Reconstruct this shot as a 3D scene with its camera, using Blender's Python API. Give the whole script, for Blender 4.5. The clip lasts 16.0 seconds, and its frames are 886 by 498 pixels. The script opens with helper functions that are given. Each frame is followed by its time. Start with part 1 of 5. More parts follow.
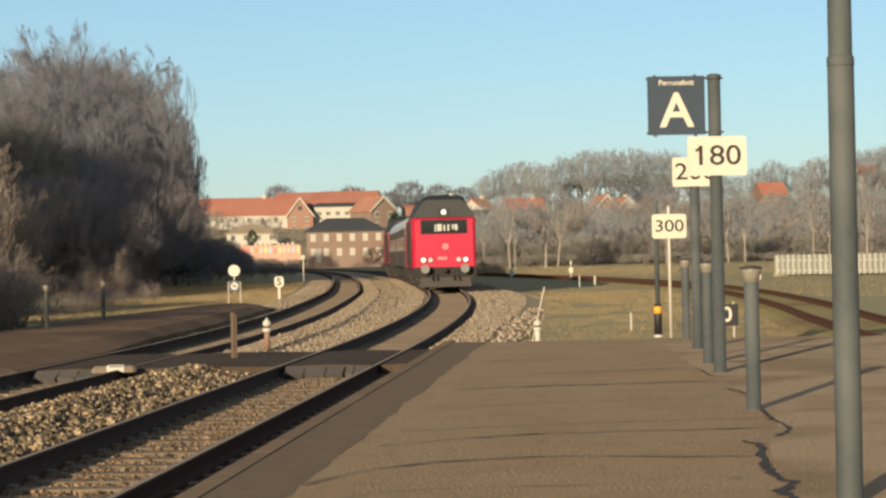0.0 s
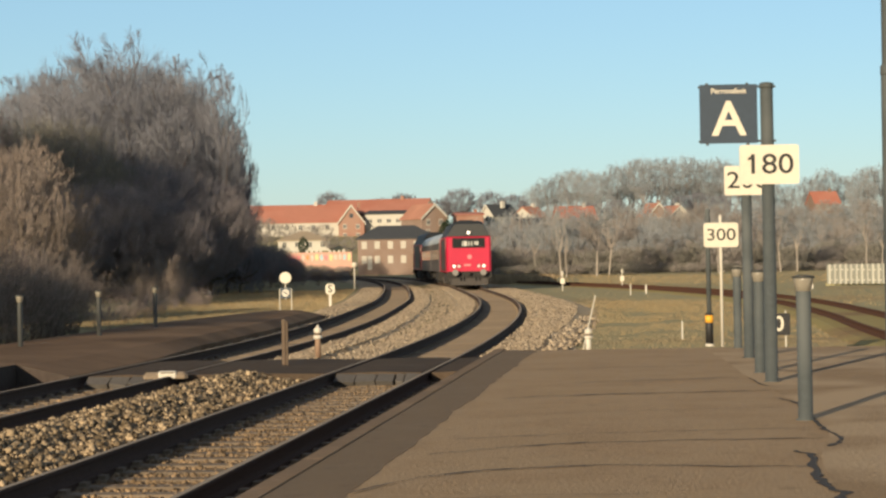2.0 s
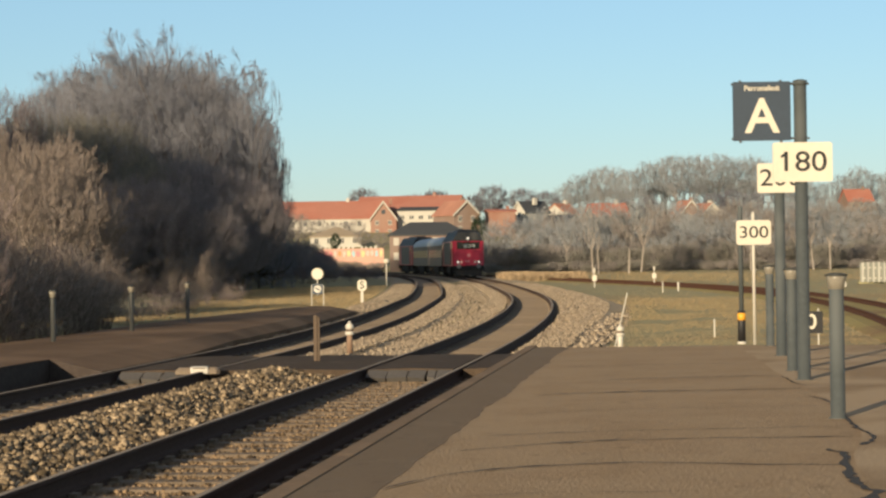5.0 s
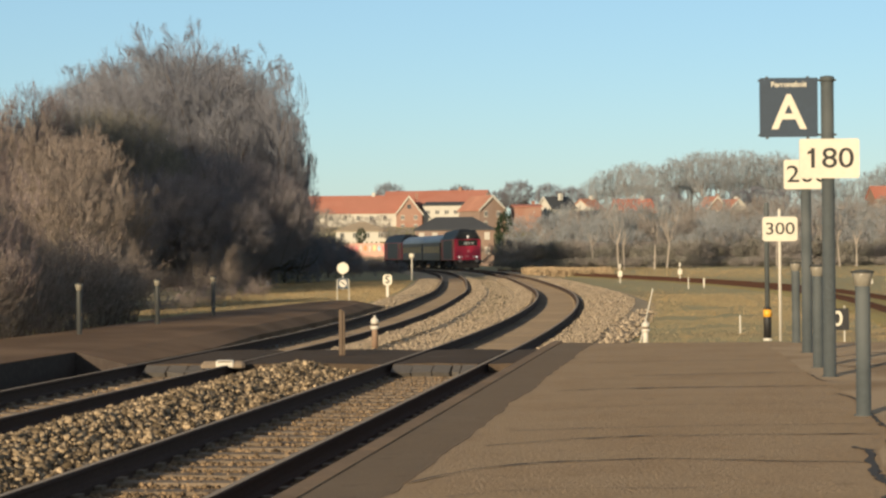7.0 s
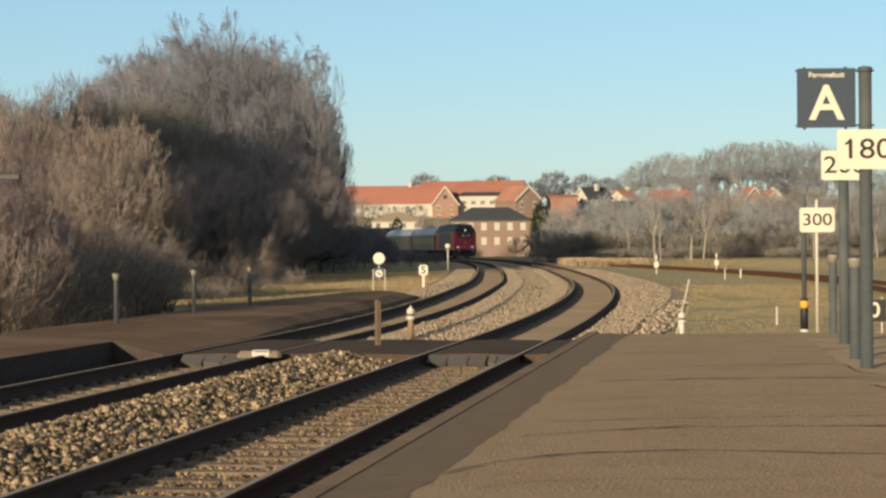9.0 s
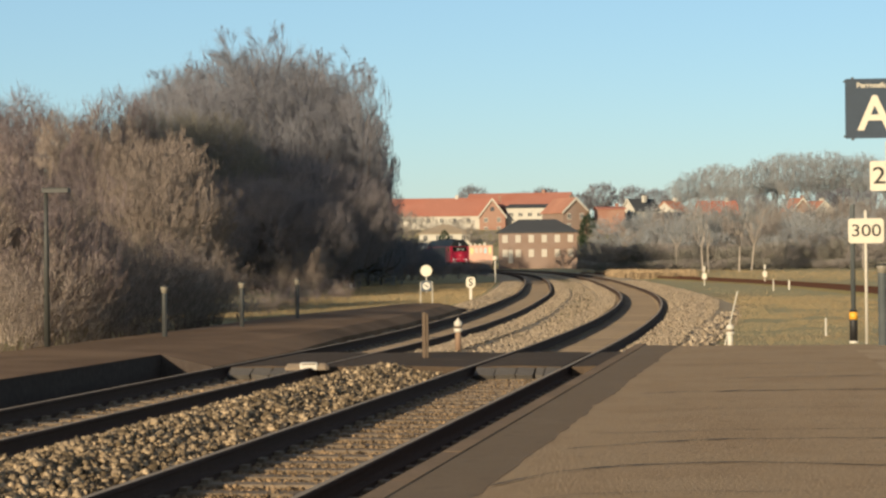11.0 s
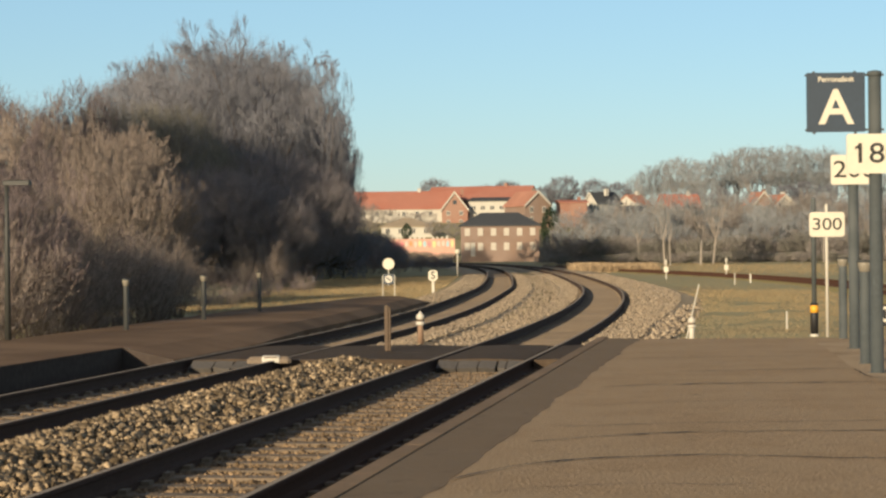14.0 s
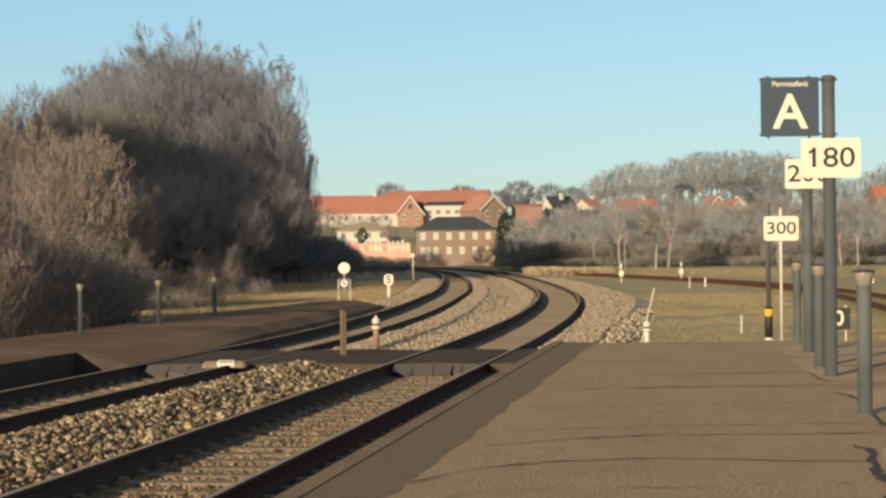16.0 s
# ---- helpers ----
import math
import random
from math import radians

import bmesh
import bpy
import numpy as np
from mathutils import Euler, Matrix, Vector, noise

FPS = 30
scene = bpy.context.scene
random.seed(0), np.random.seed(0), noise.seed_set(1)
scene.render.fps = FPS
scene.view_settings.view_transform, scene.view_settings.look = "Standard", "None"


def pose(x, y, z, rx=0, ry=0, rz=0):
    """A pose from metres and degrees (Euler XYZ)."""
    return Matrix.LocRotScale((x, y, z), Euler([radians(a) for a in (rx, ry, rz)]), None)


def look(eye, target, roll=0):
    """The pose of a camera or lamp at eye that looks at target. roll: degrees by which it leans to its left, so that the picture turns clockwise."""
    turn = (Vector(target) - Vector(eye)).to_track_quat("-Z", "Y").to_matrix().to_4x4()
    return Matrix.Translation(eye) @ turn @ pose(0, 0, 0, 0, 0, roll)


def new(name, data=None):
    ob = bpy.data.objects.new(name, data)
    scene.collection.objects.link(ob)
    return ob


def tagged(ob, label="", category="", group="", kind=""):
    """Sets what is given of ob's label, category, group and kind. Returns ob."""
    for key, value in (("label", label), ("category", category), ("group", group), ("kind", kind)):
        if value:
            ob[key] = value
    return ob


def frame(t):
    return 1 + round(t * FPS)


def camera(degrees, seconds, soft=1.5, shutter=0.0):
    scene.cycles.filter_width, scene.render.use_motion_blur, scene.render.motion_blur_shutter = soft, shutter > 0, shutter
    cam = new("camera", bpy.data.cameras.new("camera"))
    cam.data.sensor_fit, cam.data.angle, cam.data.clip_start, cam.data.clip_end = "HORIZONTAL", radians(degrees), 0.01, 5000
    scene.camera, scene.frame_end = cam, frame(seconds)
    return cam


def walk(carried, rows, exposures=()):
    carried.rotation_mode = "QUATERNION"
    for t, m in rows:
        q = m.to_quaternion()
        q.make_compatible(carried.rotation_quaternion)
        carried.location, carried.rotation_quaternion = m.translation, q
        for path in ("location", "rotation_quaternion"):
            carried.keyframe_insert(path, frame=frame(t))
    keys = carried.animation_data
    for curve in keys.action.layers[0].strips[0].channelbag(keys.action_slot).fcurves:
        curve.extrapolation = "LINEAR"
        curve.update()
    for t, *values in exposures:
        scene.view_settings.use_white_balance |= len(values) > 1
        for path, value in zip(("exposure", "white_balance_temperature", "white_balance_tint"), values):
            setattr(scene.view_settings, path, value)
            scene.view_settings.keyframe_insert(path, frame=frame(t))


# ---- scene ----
cam = camera(24.57, 16.0, soft=2.5)
EYE = 1.47
ROWS = [
    (0, -3.085, 0.116, 1.257),
    (0.5, -3.332, -0.085, 1.614),
    (1, -3.180, 0.057, 1.635),
    (1.5, -2.503, 0.380, 1.219),
    (2, -1.651, 0.364, 1.024),
    (2.5, -1.538, 0.559, 1.076),
    (3, -1.617, 0.707, 1.059),
    (3.5, -1.301, 0.724, 0.996),
    (4, -0.865, 0.560, 0.788),
    (6.3, -0.691, 0.221, 0.805),
    (6.5, -0.543, 0.244, 0.679),
    (7, -0.034, 0.148, 0.541),
    (7.5, 0.517, 0.121, 0.618),
    (8, 0.709, -0.145, 0.617),
    (10.3, 1.666, 0.228, 0.352),
    (10.5, 1.874, 0.310, 0.443),
    (11, 2.311, 0.242, 0.608),
    (11.5, 2.405, 0.109, 0.744),
    (12, 2.193, -0.003, 0.678),
    (12.5, 2.026, 0.092, 0.671),
    (13, 1.682, 0.072, 0.651),
    (13.5, 1.302, -0.065, 0.546),
    (14, 1.250, 0.038, 0.563),
    (14.5, 0.783, 0.346, 0.649),
    (15, 0.427, 0.535, 0.820),
    (15.5, 0.310, 0.406, 0.953),
    (16, -0.000, 0.143, 0.600),
]
walk(cam, [(t, pose(0, 0, EYE, 90 + pitch, roll, yaw)) for t, yaw, pitch, roll in ROWS], [(0, 0.45, 6350, 13), (16, 0.45, 6350, 13)])

# ---- light ----
SUN_AZ, SUN_EL = radians(25), radians(11.3)      # the way the shadows point, from straight ahead to the right; height
world = bpy.data.worlds.new("sky")
scene.world = world
world.use_nodes = True
sky = world.node_tree.nodes.new("ShaderNodeTexSky")
sky.sky_type, sky.sun_disc = "NISHITA", False
sky.sun_elevation, sky.sun_rotation = SUN_EL, SUN_AZ + math.pi
sky.air_density, sky.dust_density, sky.ozone_density = 1.0, 0.25, 3.4
background = world.node_tree.nodes["Background"]
background.inputs["Strength"].default_value = 0.108
haze = world.node_tree.nodes.new("ShaderNodeMix")
haze.data_type = "RGBA"
# blue-grey haze low down, passing into a thin whitish veil overhead
height = world.node_tree.nodes.new("ShaderNodeSeparateXYZ")
world.node_tree.links.new(world.node_tree.nodes.new("ShaderNodeTexCoord").outputs["Generated"], height.inputs[0])
veil = world.node_tree.nodes.new("ShaderNodeMix")
veil.data_type = "RGBA"
veil.inputs[6].default_value, veil.inputs[7].default_value = (2.75, 4.35, 4.75, 1), (1.75, 1.62, 1.4, 1)
for low, high, target in ((0.0, 1.0, veil.inputs[0]), (0.4, 0.62, haze.inputs[0])):
    thin = world.node_tree.nodes.new("ShaderNodeMapRange")
    thin.interpolation_type = "SMOOTHSTEP"
    for socket, v in zip(thin.inputs[1:5], (0.12, 0.5, low, high)):
        socket.default_value = v
    world.node_tree.links.new(height.outputs["Z"], thin.inputs[0])
    world.node_tree.links.new(thin.outputs[0], target)
world.node_tree.links.new(veil.outputs[2], haze.inputs[7])
world.node_tree.links.new(sky.outputs[0], haze.inputs[6])
world.node_tree.links.new(haze.outputs[2], background.inputs["Color"])
sun = new("sun", bpy.data.lights.new("sun", "SUN"))
sun.data.energy, sun.data.angle, sun.data.color = 4.9, radians(0.6), (1.0, 0.80, 0.52)
sun.matrix_world = look((0, 0, 30), (math.sin(SUN_AZ), math.cos(SUN_AZ), 30 - math.tan(SUN_EL)))

# ---- materials ----
MATS = {}


def mat(name, a, b=None, scale=4.0, rough=0.8, metal=0.0, bump=0.0, bump_scale=None, c=None, c_scale=0.4, c_amount=0.4, glow=0.0, piece=0.0, spread=0.0, fine=8.0, spots=0.0):
    """A surface of two mottled colours, a third in larger patches, relief, and a tone that differs from piece to piece."""
    if name in MATS:
        return MATS[name]
    m = MATS[name] = bpy.data.materials.new(name)
    m.use_nodes = True
    nt, n = m.node_tree, m.node_tree.nodes
    p = n["Principled BSDF"]
    p.inputs["Roughness"].default_value, p.inputs["Metallic"].default_value = rough, metal
    if rough > 0.93:
        p.inputs["Specular IOR Level"].default_value = 0.15
    geo = n.new("ShaderNodeNewGeometry")
    b = b or [v * 0.75 for v in a]

    def noise_at(s, detail=6.0):
        t = n.new("ShaderNodeTexNoise")
        t.inputs["Scale"].default_value, t.inputs["Detail"].default_value = s, detail
        nt.links.new(geo.outputs["Position"], t.inputs["Vector"])
        return t.outputs["Fac"]

    def ramp(v, lo, hi, most=1.0):
        r = n.new("ShaderNodeMapRange")
        r.inputs["To Max"].default_value = most
        r.inputs["From Min"].default_value, r.inputs["From Max"].default_value = lo, hi
        nt.links.new(v, r.inputs["Value"])
        return r.outputs["Result"]

    def mix(f, x, y):
        k = n.new("ShaderNodeMix")
        k.data_type = "RGBA"
        for sock, v in ((k.inputs[0], f), (k.inputs[6], x), (k.inputs[7], y)):
            if isinstance(v, (tuple, list)):
                sock.default_value = (*v, 1)
            else:
                nt.links.new(v, sock)
        return k.outputs[2]

    col = mix(ramp(noise_at(scale * fine, 3.0), 0.3, 0.7), list(a), list(b))
    col = mix(ramp(noise_at(scale), 0.35, 0.65, 0.5), col, [0.5 * (u + v) * 0.85 for u, v in zip(a, b)])
    if c:
        f = ramp(noise_at(c_scale), 0.62 - c_amount * 0.5, 0.78 - c_amount * 0.5)
        col = mix(f, col, list(c))
    if spots:
        # pale aggregate and dark oily blots, both small
        col = mix(ramp(noise_at(55.0, 2.0), 0.64, 0.74, spots), col, [v * 1.6 for v in a])
        col = mix(ramp(noise_at(4.2, 4.0), 0.60, 0.72, spots * 0.7), col, [v * 0.6 for v in b])
    if piece or spread:
        h = n.new("ShaderNodeHueSaturation")
        r = n.new("ShaderNodeMapRange")
        amount = piece or spread
        r.inputs["To Min"].default_value, r.inputs["To Max"].default_value = 1 - amount, 1 + amount
        if piece:
            nt.links.new(n.new("ShaderNodeObjectInfo").outputs["Random"], r.inputs["Value"])
        else:
            nt.links.new(geo.outputs["Random Per Island"], r.inputs["Value"])
        nt.links.new(r.outputs["Result"], h.inputs["Value"])
        nt.links.new(col, h.inputs["Color"])
        col = h.outputs["Color"]
    nt.links.new(col, p.inputs["Base Color"])
    if glow:
        nt.links.new(col, p.inputs["Emission Color"])
        p.inputs["Emission Strength"].default_value = glow
    if bump:
        k = n.new("ShaderNodeBump")
        k.inputs["Strength"].default_value, k.inputs["Distance"].default_value = min(1.0, bump), 0.02
        nt.links.new(noise_at(bump_scale or scale * 6), k.inputs["Height"])
        nt.links.new(k.outputs["Normal"], p.inputs["Normal"])
    return m


def glass(name, tint, rough=0.06):
    m = MATS.get(name) or bpy.data.materials.new(name)
    MATS[name] = m
    m.use_nodes = True
    p = m.node_tree.nodes["Principled BSDF"]
    p.inputs["Base Color"].default_value = (*tint, 1)
    p.inputs["Roughness"].default_value = rough
    p.inputs["Specular IOR Level"].default_value = 0.8
    return m


ASPHALT = mat("platform_asphalt", (0.445, 0.313, 0.183), (0.276, 0.192, 0.109), 2.6, 0.96, bump=0.9, bump_scale=38, c=(0.371, 0.266, 0.158), c_scale=0.9, c_amount=0.45, fine=30, spots=0.5)
APRON = mat("brown_apron_asphalt", (0.182, 0.115, 0.0655), (0.117, 0.0724, 0.0404), 1.2, 0.96, bump=0.45, bump_scale=45, c=(0.212, 0.136, 0.0786), c_scale=0.35, c_amount=0.4, fine=40, spots=0.4)
WORN = mat("worn_grey_asphalt", (0.394, 0.275, 0.158), (0.246, 0.171, 0.0965), 1.4, 0.96, bump=0.8, bump_scale=30, c=(0.433, 0.32, 0.197), c_scale=0.6, c_amount=0.5, fine=40)
PATCH = mat("patched_asphalt", (0.246, 0.183, 0.118), (0.164, 0.12, 0.0765), 1.5, 0.96, bump=0.4, bump_scale=70, c=(0.193, 0.14, 0.0878), c_scale=0.8, fine=40, spots=0.5)
TARMAC = mat("dark_tarmac", (0.0935, 0.0683, 0.048), (0.0649, 0.0476, 0.0328), 1.5, 0.96, bump=0.4, bump_scale=60)
SEAM = mat("faint_seam", (0.10, 0.06, 0.034), (0.065, 0.04, 0.024), 6, 0.9)
CRACK = mat("tar_crack", (0.025, 0.021, 0.018), (0.045, 0.036, 0.03), 6, 0.9)
KERB = mat("kerb_concrete", (0.265, 0.184, 0.114), (0.187, 0.13, 0.0797), 3, 0.96, bump=0.4, piece=0.1)
# concrete of the edge walls, its shade put into the very dark tone
DARKWALL = mat("shade_dark_concrete", (0.0782, 0.0624, 0.0528), (0.0534, 0.0426, 0.0372), 1.5, 0.96, bump=0.5)
STONE = mat("ballast_stone", (0.403, 0.31, 0.197), (0.128, 0.0962, 0.0612), 6, 0.95, bump=0.4, spread=0.66)
SAND_STONE = mat("sandy_ballast_stone", (0.295, 0.207, 0.122), (0.167, 0.119, 0.071), 6, 0.96, spread=0.45)
BED = mat("ballast_bed", (0.276, 0.197, 0.109), (0.163, 0.115, 0.0655), 2.5, 0.95, bump=0.5, bump_scale=14, c=(0.256, 0.186, 0.109), c_scale=0.5, fine=6)
PALE_BED = mat("pale_ballast", (0.511, 0.388, 0.229), (0.325, 0.243, 0.142), 5, 0.96, bump=0.8, bump_scale=14, c=(0.413, 0.341, 0.235), c_scale=1.2, fine=5)
DRAIN = mat("brown_drain_gravel", (0.265, 0.197, 0.12), (0.178, 0.129, 0.0786), 3, 0.95, bump=0.8, bump_scale=12, c=(0.295, 0.249, 0.131), c_scale=0.8, fine=6)
TRACKBED = mat("brown_trackbed_gravel", (0.295, 0.217, 0.137), (0.197, 0.145, 0.0928), 4, 0.95, bump=0.7, bump_scale=16, c=(0.325, 0.259, 0.175), c_scale=0.5, fine=6)
PALE_STONE = mat("pale_ballast_stone", (0.403, 0.326, 0.235), (0.295, 0.238, 0.169), 6, 0.96, spread=0.28)
SLEEPER = mat("concrete_sleeper", (0.216, 0.165, 0.109), (0.157, 0.119, 0.0786), 5, 0.9, bump=0.4, piece=0.15)
RUST = mat("rail_web_rust", (0.092, 0.0624, 0.048), (0.0644, 0.0447, 0.036), 5, 0.97, bump=0.2)
REDRUST = mat("disused_rail_rust", (0.125, 0.06, 0.038), (0.085, 0.042, 0.027), 5, 0.95)
HEADSTEEL = mat("worn_rail_head", (0.386, 0.322, 0.252), (0.294, 0.244, 0.186), 8, 0.95)
GRASS = mat("winter_grass_ground", (0.418, 0.319, 0.166), (0.308, 0.237, 0.118), 0.9, 0.97, bump=0.5, bump_scale=9, c=(0.335, 0.304, 0.166), c_scale=0.16, c_amount=0.6, fine=14)
POLE = mat("grey_painted_steel", (0.07, 0.082, 0.082), (0.054, 0.063, 0.063), 3, 0.75, bump=0.05, c=(0.088, 0.098, 0.095), c_scale=1.5, c_amount=0.3)
LAMP_PAINT = mat("dark_green_grey_paint", (0.045, 0.047, 0.042), (0.035, 0.036, 0.032), 3, 0.6)
SIGNBLUE = mat("slate_blue_enamel", (0.032, 0.05, 0.074), (0.027, 0.042, 0.062), 2, 0.45)
SIGNWHITE = mat("cream_enamel", (0.64, 0.59, 0.47), (0.58, 0.54, 0.43), 2, 0.5)
INK = mat("black_paint", (0.012, 0.012, 0.012), (0.02, 0.019, 0.018), 5, 0.6)
WHITE = mat("white_paint", (0.62, 0.58, 0.49), (0.48, 0.45, 0.38), 4, 0.6, bump=0.1)
YELLOW = mat("yellow_reflective", (0.85, 0.42, 0.03), (0.75, 0.36, 0.03), 4, 0.5)
WOOD = mat("weathered_timber", (0.14, 0.10, 0.068), (0.095, 0.068, 0.045), 4, 0.9, bump=0.5)


# ---- shapes ----
class Geo:
    """Collects vertices and faces of one mesh."""

    def __init__(self):
        self.v, self.f, self.k = [], [], []

    def add(self, verts, faces, k=0):
        o = len(self.v)
        self.v += [tuple(p) for p in verts]
        self.f += [tuple(i + o for i in q) for q in faces]
        self.k += [k] * len(faces)
        return self

    def box(self, x0, y0, z0, x1, y1, z1, k=0, m=None, cut=0.0):
        """A box; cut chamfers its four upright edges and its top."""
        if cut:
            c = cut
            ring = [(x0 + c, y0), (x1 - c, y0), (x1, y0 + c), (x1, y1 - c), (x1 - c, y1), (x0 + c, y1), (x0, y1 - c), (x0, y0 + c)]
            mx, my = (x0 + x1) / 2, (y0 + y1) / 2
            sx, sy = 1 - 2 * c / (x1 - x0), 1 - 2 * c / (y1 - y0)
            v = [(x, y, z0) for x, y in ring] + [(x, y, z1 - c) for x, y in ring] + [(mx + (x - mx) * sx, my + (y - my) * sy, z1) for x, y in ring]
            f = [(i, (i + 1) % 8, 8 + (i + 1) % 8, 8 + i) for i in range(8)] + [(8 + i, 8 + (i + 1) % 8, 16 + (i + 1) % 8, 16 + i) for i in range(8)]
            f += [tuple(range(16, 24)), tuple(range(7, -1, -1))]
        else:
            v = [(x, y, z) for z in (z0, z1) for x, y in ((x0, y0), (x1, y0), (x1, y1), (x0, y1))]
            f = [(0, 3, 2, 1), (4, 5, 6, 7), (0, 1, 5, 4), (1, 2, 6, 5), (2, 3, 7, 6), (3, 0, 4, 7)]
        if m is not None:
            v = [m @ Vector(p) for p in v]
        return self.add(v, f, k)

    def tube(self, a, b, r0, r1=None, n=12, k=0, cap=True):
        a, b = Vector(a), Vector(b)
        r1 = r0 if r1 is None else r1
        d = (b - a).normalized()
        u = d.orthogonal().normalized()
        w = d.cross(u)
        v = [c + (u * math.cos(6.2832 * i / n) + w * math.sin(6.2832 * i / n)) * r for c, r in ((a, r0), (b, r1)) for i in range(n)]
        f = [(i, (i + 1) % n, n + (i + 1) % n, n + i) for i in range(n)]
        if cap:
            f += [tuple(range(n - 1, -1, -1)), tuple(range(n, 2 * n))]
        return self.add(v, f, k)

    def lathe(self, profile, n=16, k=0, at=(0, 0, 0)):
        """Turned shape: profile of (radius, height)."""
        m = len(profile)
        v = [(at[0] + r * math.cos(6.2832 * i / n), at[1] + r * math.sin(6.2832 * i / n), at[2] + z) for r, z in profile for i in range(n)]
        f = [(j * n + i, j * n + (i + 1) % n, (j + 1) * n + (i + 1) % n, (j + 1) * n + i) for j in range(m - 1) for i in range(n)]
        f += [tuple(range(n - 1, -1, -1)), tuple(range((m - 1) * n, m * n))]
        return self.add(v, f, k)

    def sweep(self, lines, closed=True, k=0, ends=True):
        """A skin over rows of points, one row for each station."""
        n, m = len(lines[0]), len(lines)
        v = [p for row in lines for p in row]
        last = n if closed else n - 1
        f = [(j * n + i, j * n + (i + 1) % n, (j + 1) * n + (i + 1) % n, (j + 1) * n + i) for j in range(m - 1) for i in range(last)]
        if closed and ends:
            f += [tuple(range(n - 1, -1, -1)), tuple(range((m - 1) * n, m * n))]
        return self.add(v, f, k)

    def prism(self, outline, y0, y1, k=0):
        """An outline in x and z, thick from y0 to y1."""
        n = len(outline)
        v = [(x, y0, z) for x, z in outline] + [(x, y1, z) for x, z in outline]
        f = [(i, (i + 1) % n, n + (i + 1) % n, n + i) for i in range(n)] + [tuple(range(n - 1, -1, -1)), tuple(range(n, 2 * n))]
        return self.add(v, f, k)

    def mesh(self, name, mats, smooth=False):
        me = bpy.data.meshes.new(name)
        me.from_pydata([tuple(p) for p in self.v], [], self.f)
        for m in (mats if isinstance(mats, (list, tuple)) else [mats]):
            me.materials.append(m)
        if any(self.k):
            me.polygons.foreach_set("material_index", self.k)
        if smooth:
            me.polygons.foreach_set("use_smooth", [len(q) <= 4 for q in self.f])
        bm = bmesh.new()
        bm.from_mesh(me)
        bmesh.ops.recalc_face_normals(bm, faces=bm.faces)
        bm.to_mesh(me)
        bm.free()
        return me


def part(name, g, material, parent=None, label="", smooth=False, at=None):
    """Links a shape as one mesh object, under a thing or a part."""
    ob = new(name, g.mesh(name, material, smooth) if isinstance(g, Geo) else g)
    if parent is not None:
        ob.parent = parent
    if at is not None:
        ob.matrix_basis = at
    return tagged(ob, label) if label else ob


def thing(name, at, label, category, group="", kind=""):
    ob = new(name)
    ob.empty_display_size = 0.2
    ob.matrix_basis = at
    return tagged(ob, label, category, group, kind)


def letters(text, size, thick, material, parent, at, name="lettering", squeeze=1.0, bold=0.016):
    """Built-in font, turned into a mesh that stands proud of its plate."""
    cu = bpy.data.curves.new(name, "FONT")
    cu.body, cu.size, cu.extrude, cu.align_x, cu.align_y = text, size, thick, "CENTER", "CENTER"
    cu.offset = size * bold
    tmp = bpy.data.objects.new(name, cu)
    scene.collection.objects.link(tmp)
    me = bpy.data.meshes.new_from_object(tmp.evaluated_get(bpy.context.evaluated_depsgraph_get()))
    bpy.data.objects.remove(tmp)
    me.transform(Matrix.Diagonal((squeeze, 1, 1, 1)))
    me.materials.clear()
    me.materials.append(material)
    ob = new(name, me)
    ob.parent = parent
    ob.matrix_basis = at
    return ob


# ---- the line of the railway ----
STEP = 0.5
LINE = []                                   # x, y, heading at every half metre


def lay_line():
    x, y, h, s = 0.37 - 0.134 * 75, -40.0, math.atan(0.134), 0.0
    while s < 560:
        LINE.append((x, y, h))
        bend = 0.0 if y < 34 else 0.0018 if y < 100 else 0.0004 if y < 120 else min(0.0028, 1.35e-5 * (y - 105))
        x, y, h, s = x + STEP * math.sin(h), y + STEP * math.cos(h), h - bend * STEP, s + STEP


lay_line()


def along(s, off=0.0, z=0.0):
    """The place s metres along the main track, counted from beside the camera, and off metres to its right."""
    q = max(0.0, min(len(LINE) - 1.001, (s + 40) / STEP))
    i = int(q)
    a, b, w = LINE[i], LINE[i + 1], q - i
    x, y, h = (a[j] + (b[j] - a[j]) * w for j in range(3))
    return Vector((x + off * math.cos(h), y - off * math.sin(h), z))


def heading(s):
    return LINE[int(max(0, min(len(LINE) - 1, (s + 40) / STEP)))][2]


def second(s):
    """How far the second track lies to the left of the main one."""
    w = max(0.0, min(1.0, (s - 40) / 45))
    return -3.95 - 0.75 * w * w * (3 - 2 * w)


RAIL_TOP, BALLAST, GROUND = -0.21, -0.427, -0.46


# ---- the setting: ground, platforms, crossing ----
def rise(x, y):
    """The land is flat by the line and climbs towards the town."""
    r = math.hypot(x, y)
    hill = max(0.0, min(135.0, r - 335))
    return GROUND + 0.07 * hill + 0.02 * max(0.0, min(900.0, r - 470))


def build_ground():
    g = Geo()
    radii = [0, 6, 12, 20, 30, 40, 55, 75, 100, 130, 170, 220, 270, 310, 335, 360, 400, 435, 470, 520, 620, 760, 950, 1300, 1800, 2600, 4000]
    n = 96
    rows = []
    for r in radii:
        row = []
        for i in range(n):
            a = 6.2832 * i / n
            x, y = r * math.cos(a), r * math.sin(a)
            bump = 0.1 * noise.noise((x * 0.05, y * 0.05, 3)) if r > 30 else 0.0
            row.append((x, y, rise(x, y) + bump * min(1, r / 120) - 0.03))
        rows.append(row)
    g.sweep(rows, ends=False)
    tagged(part("ground", g, GRASS, smooth=True), "dry winter grass field reaching the horizon", "ground", kind="structure")


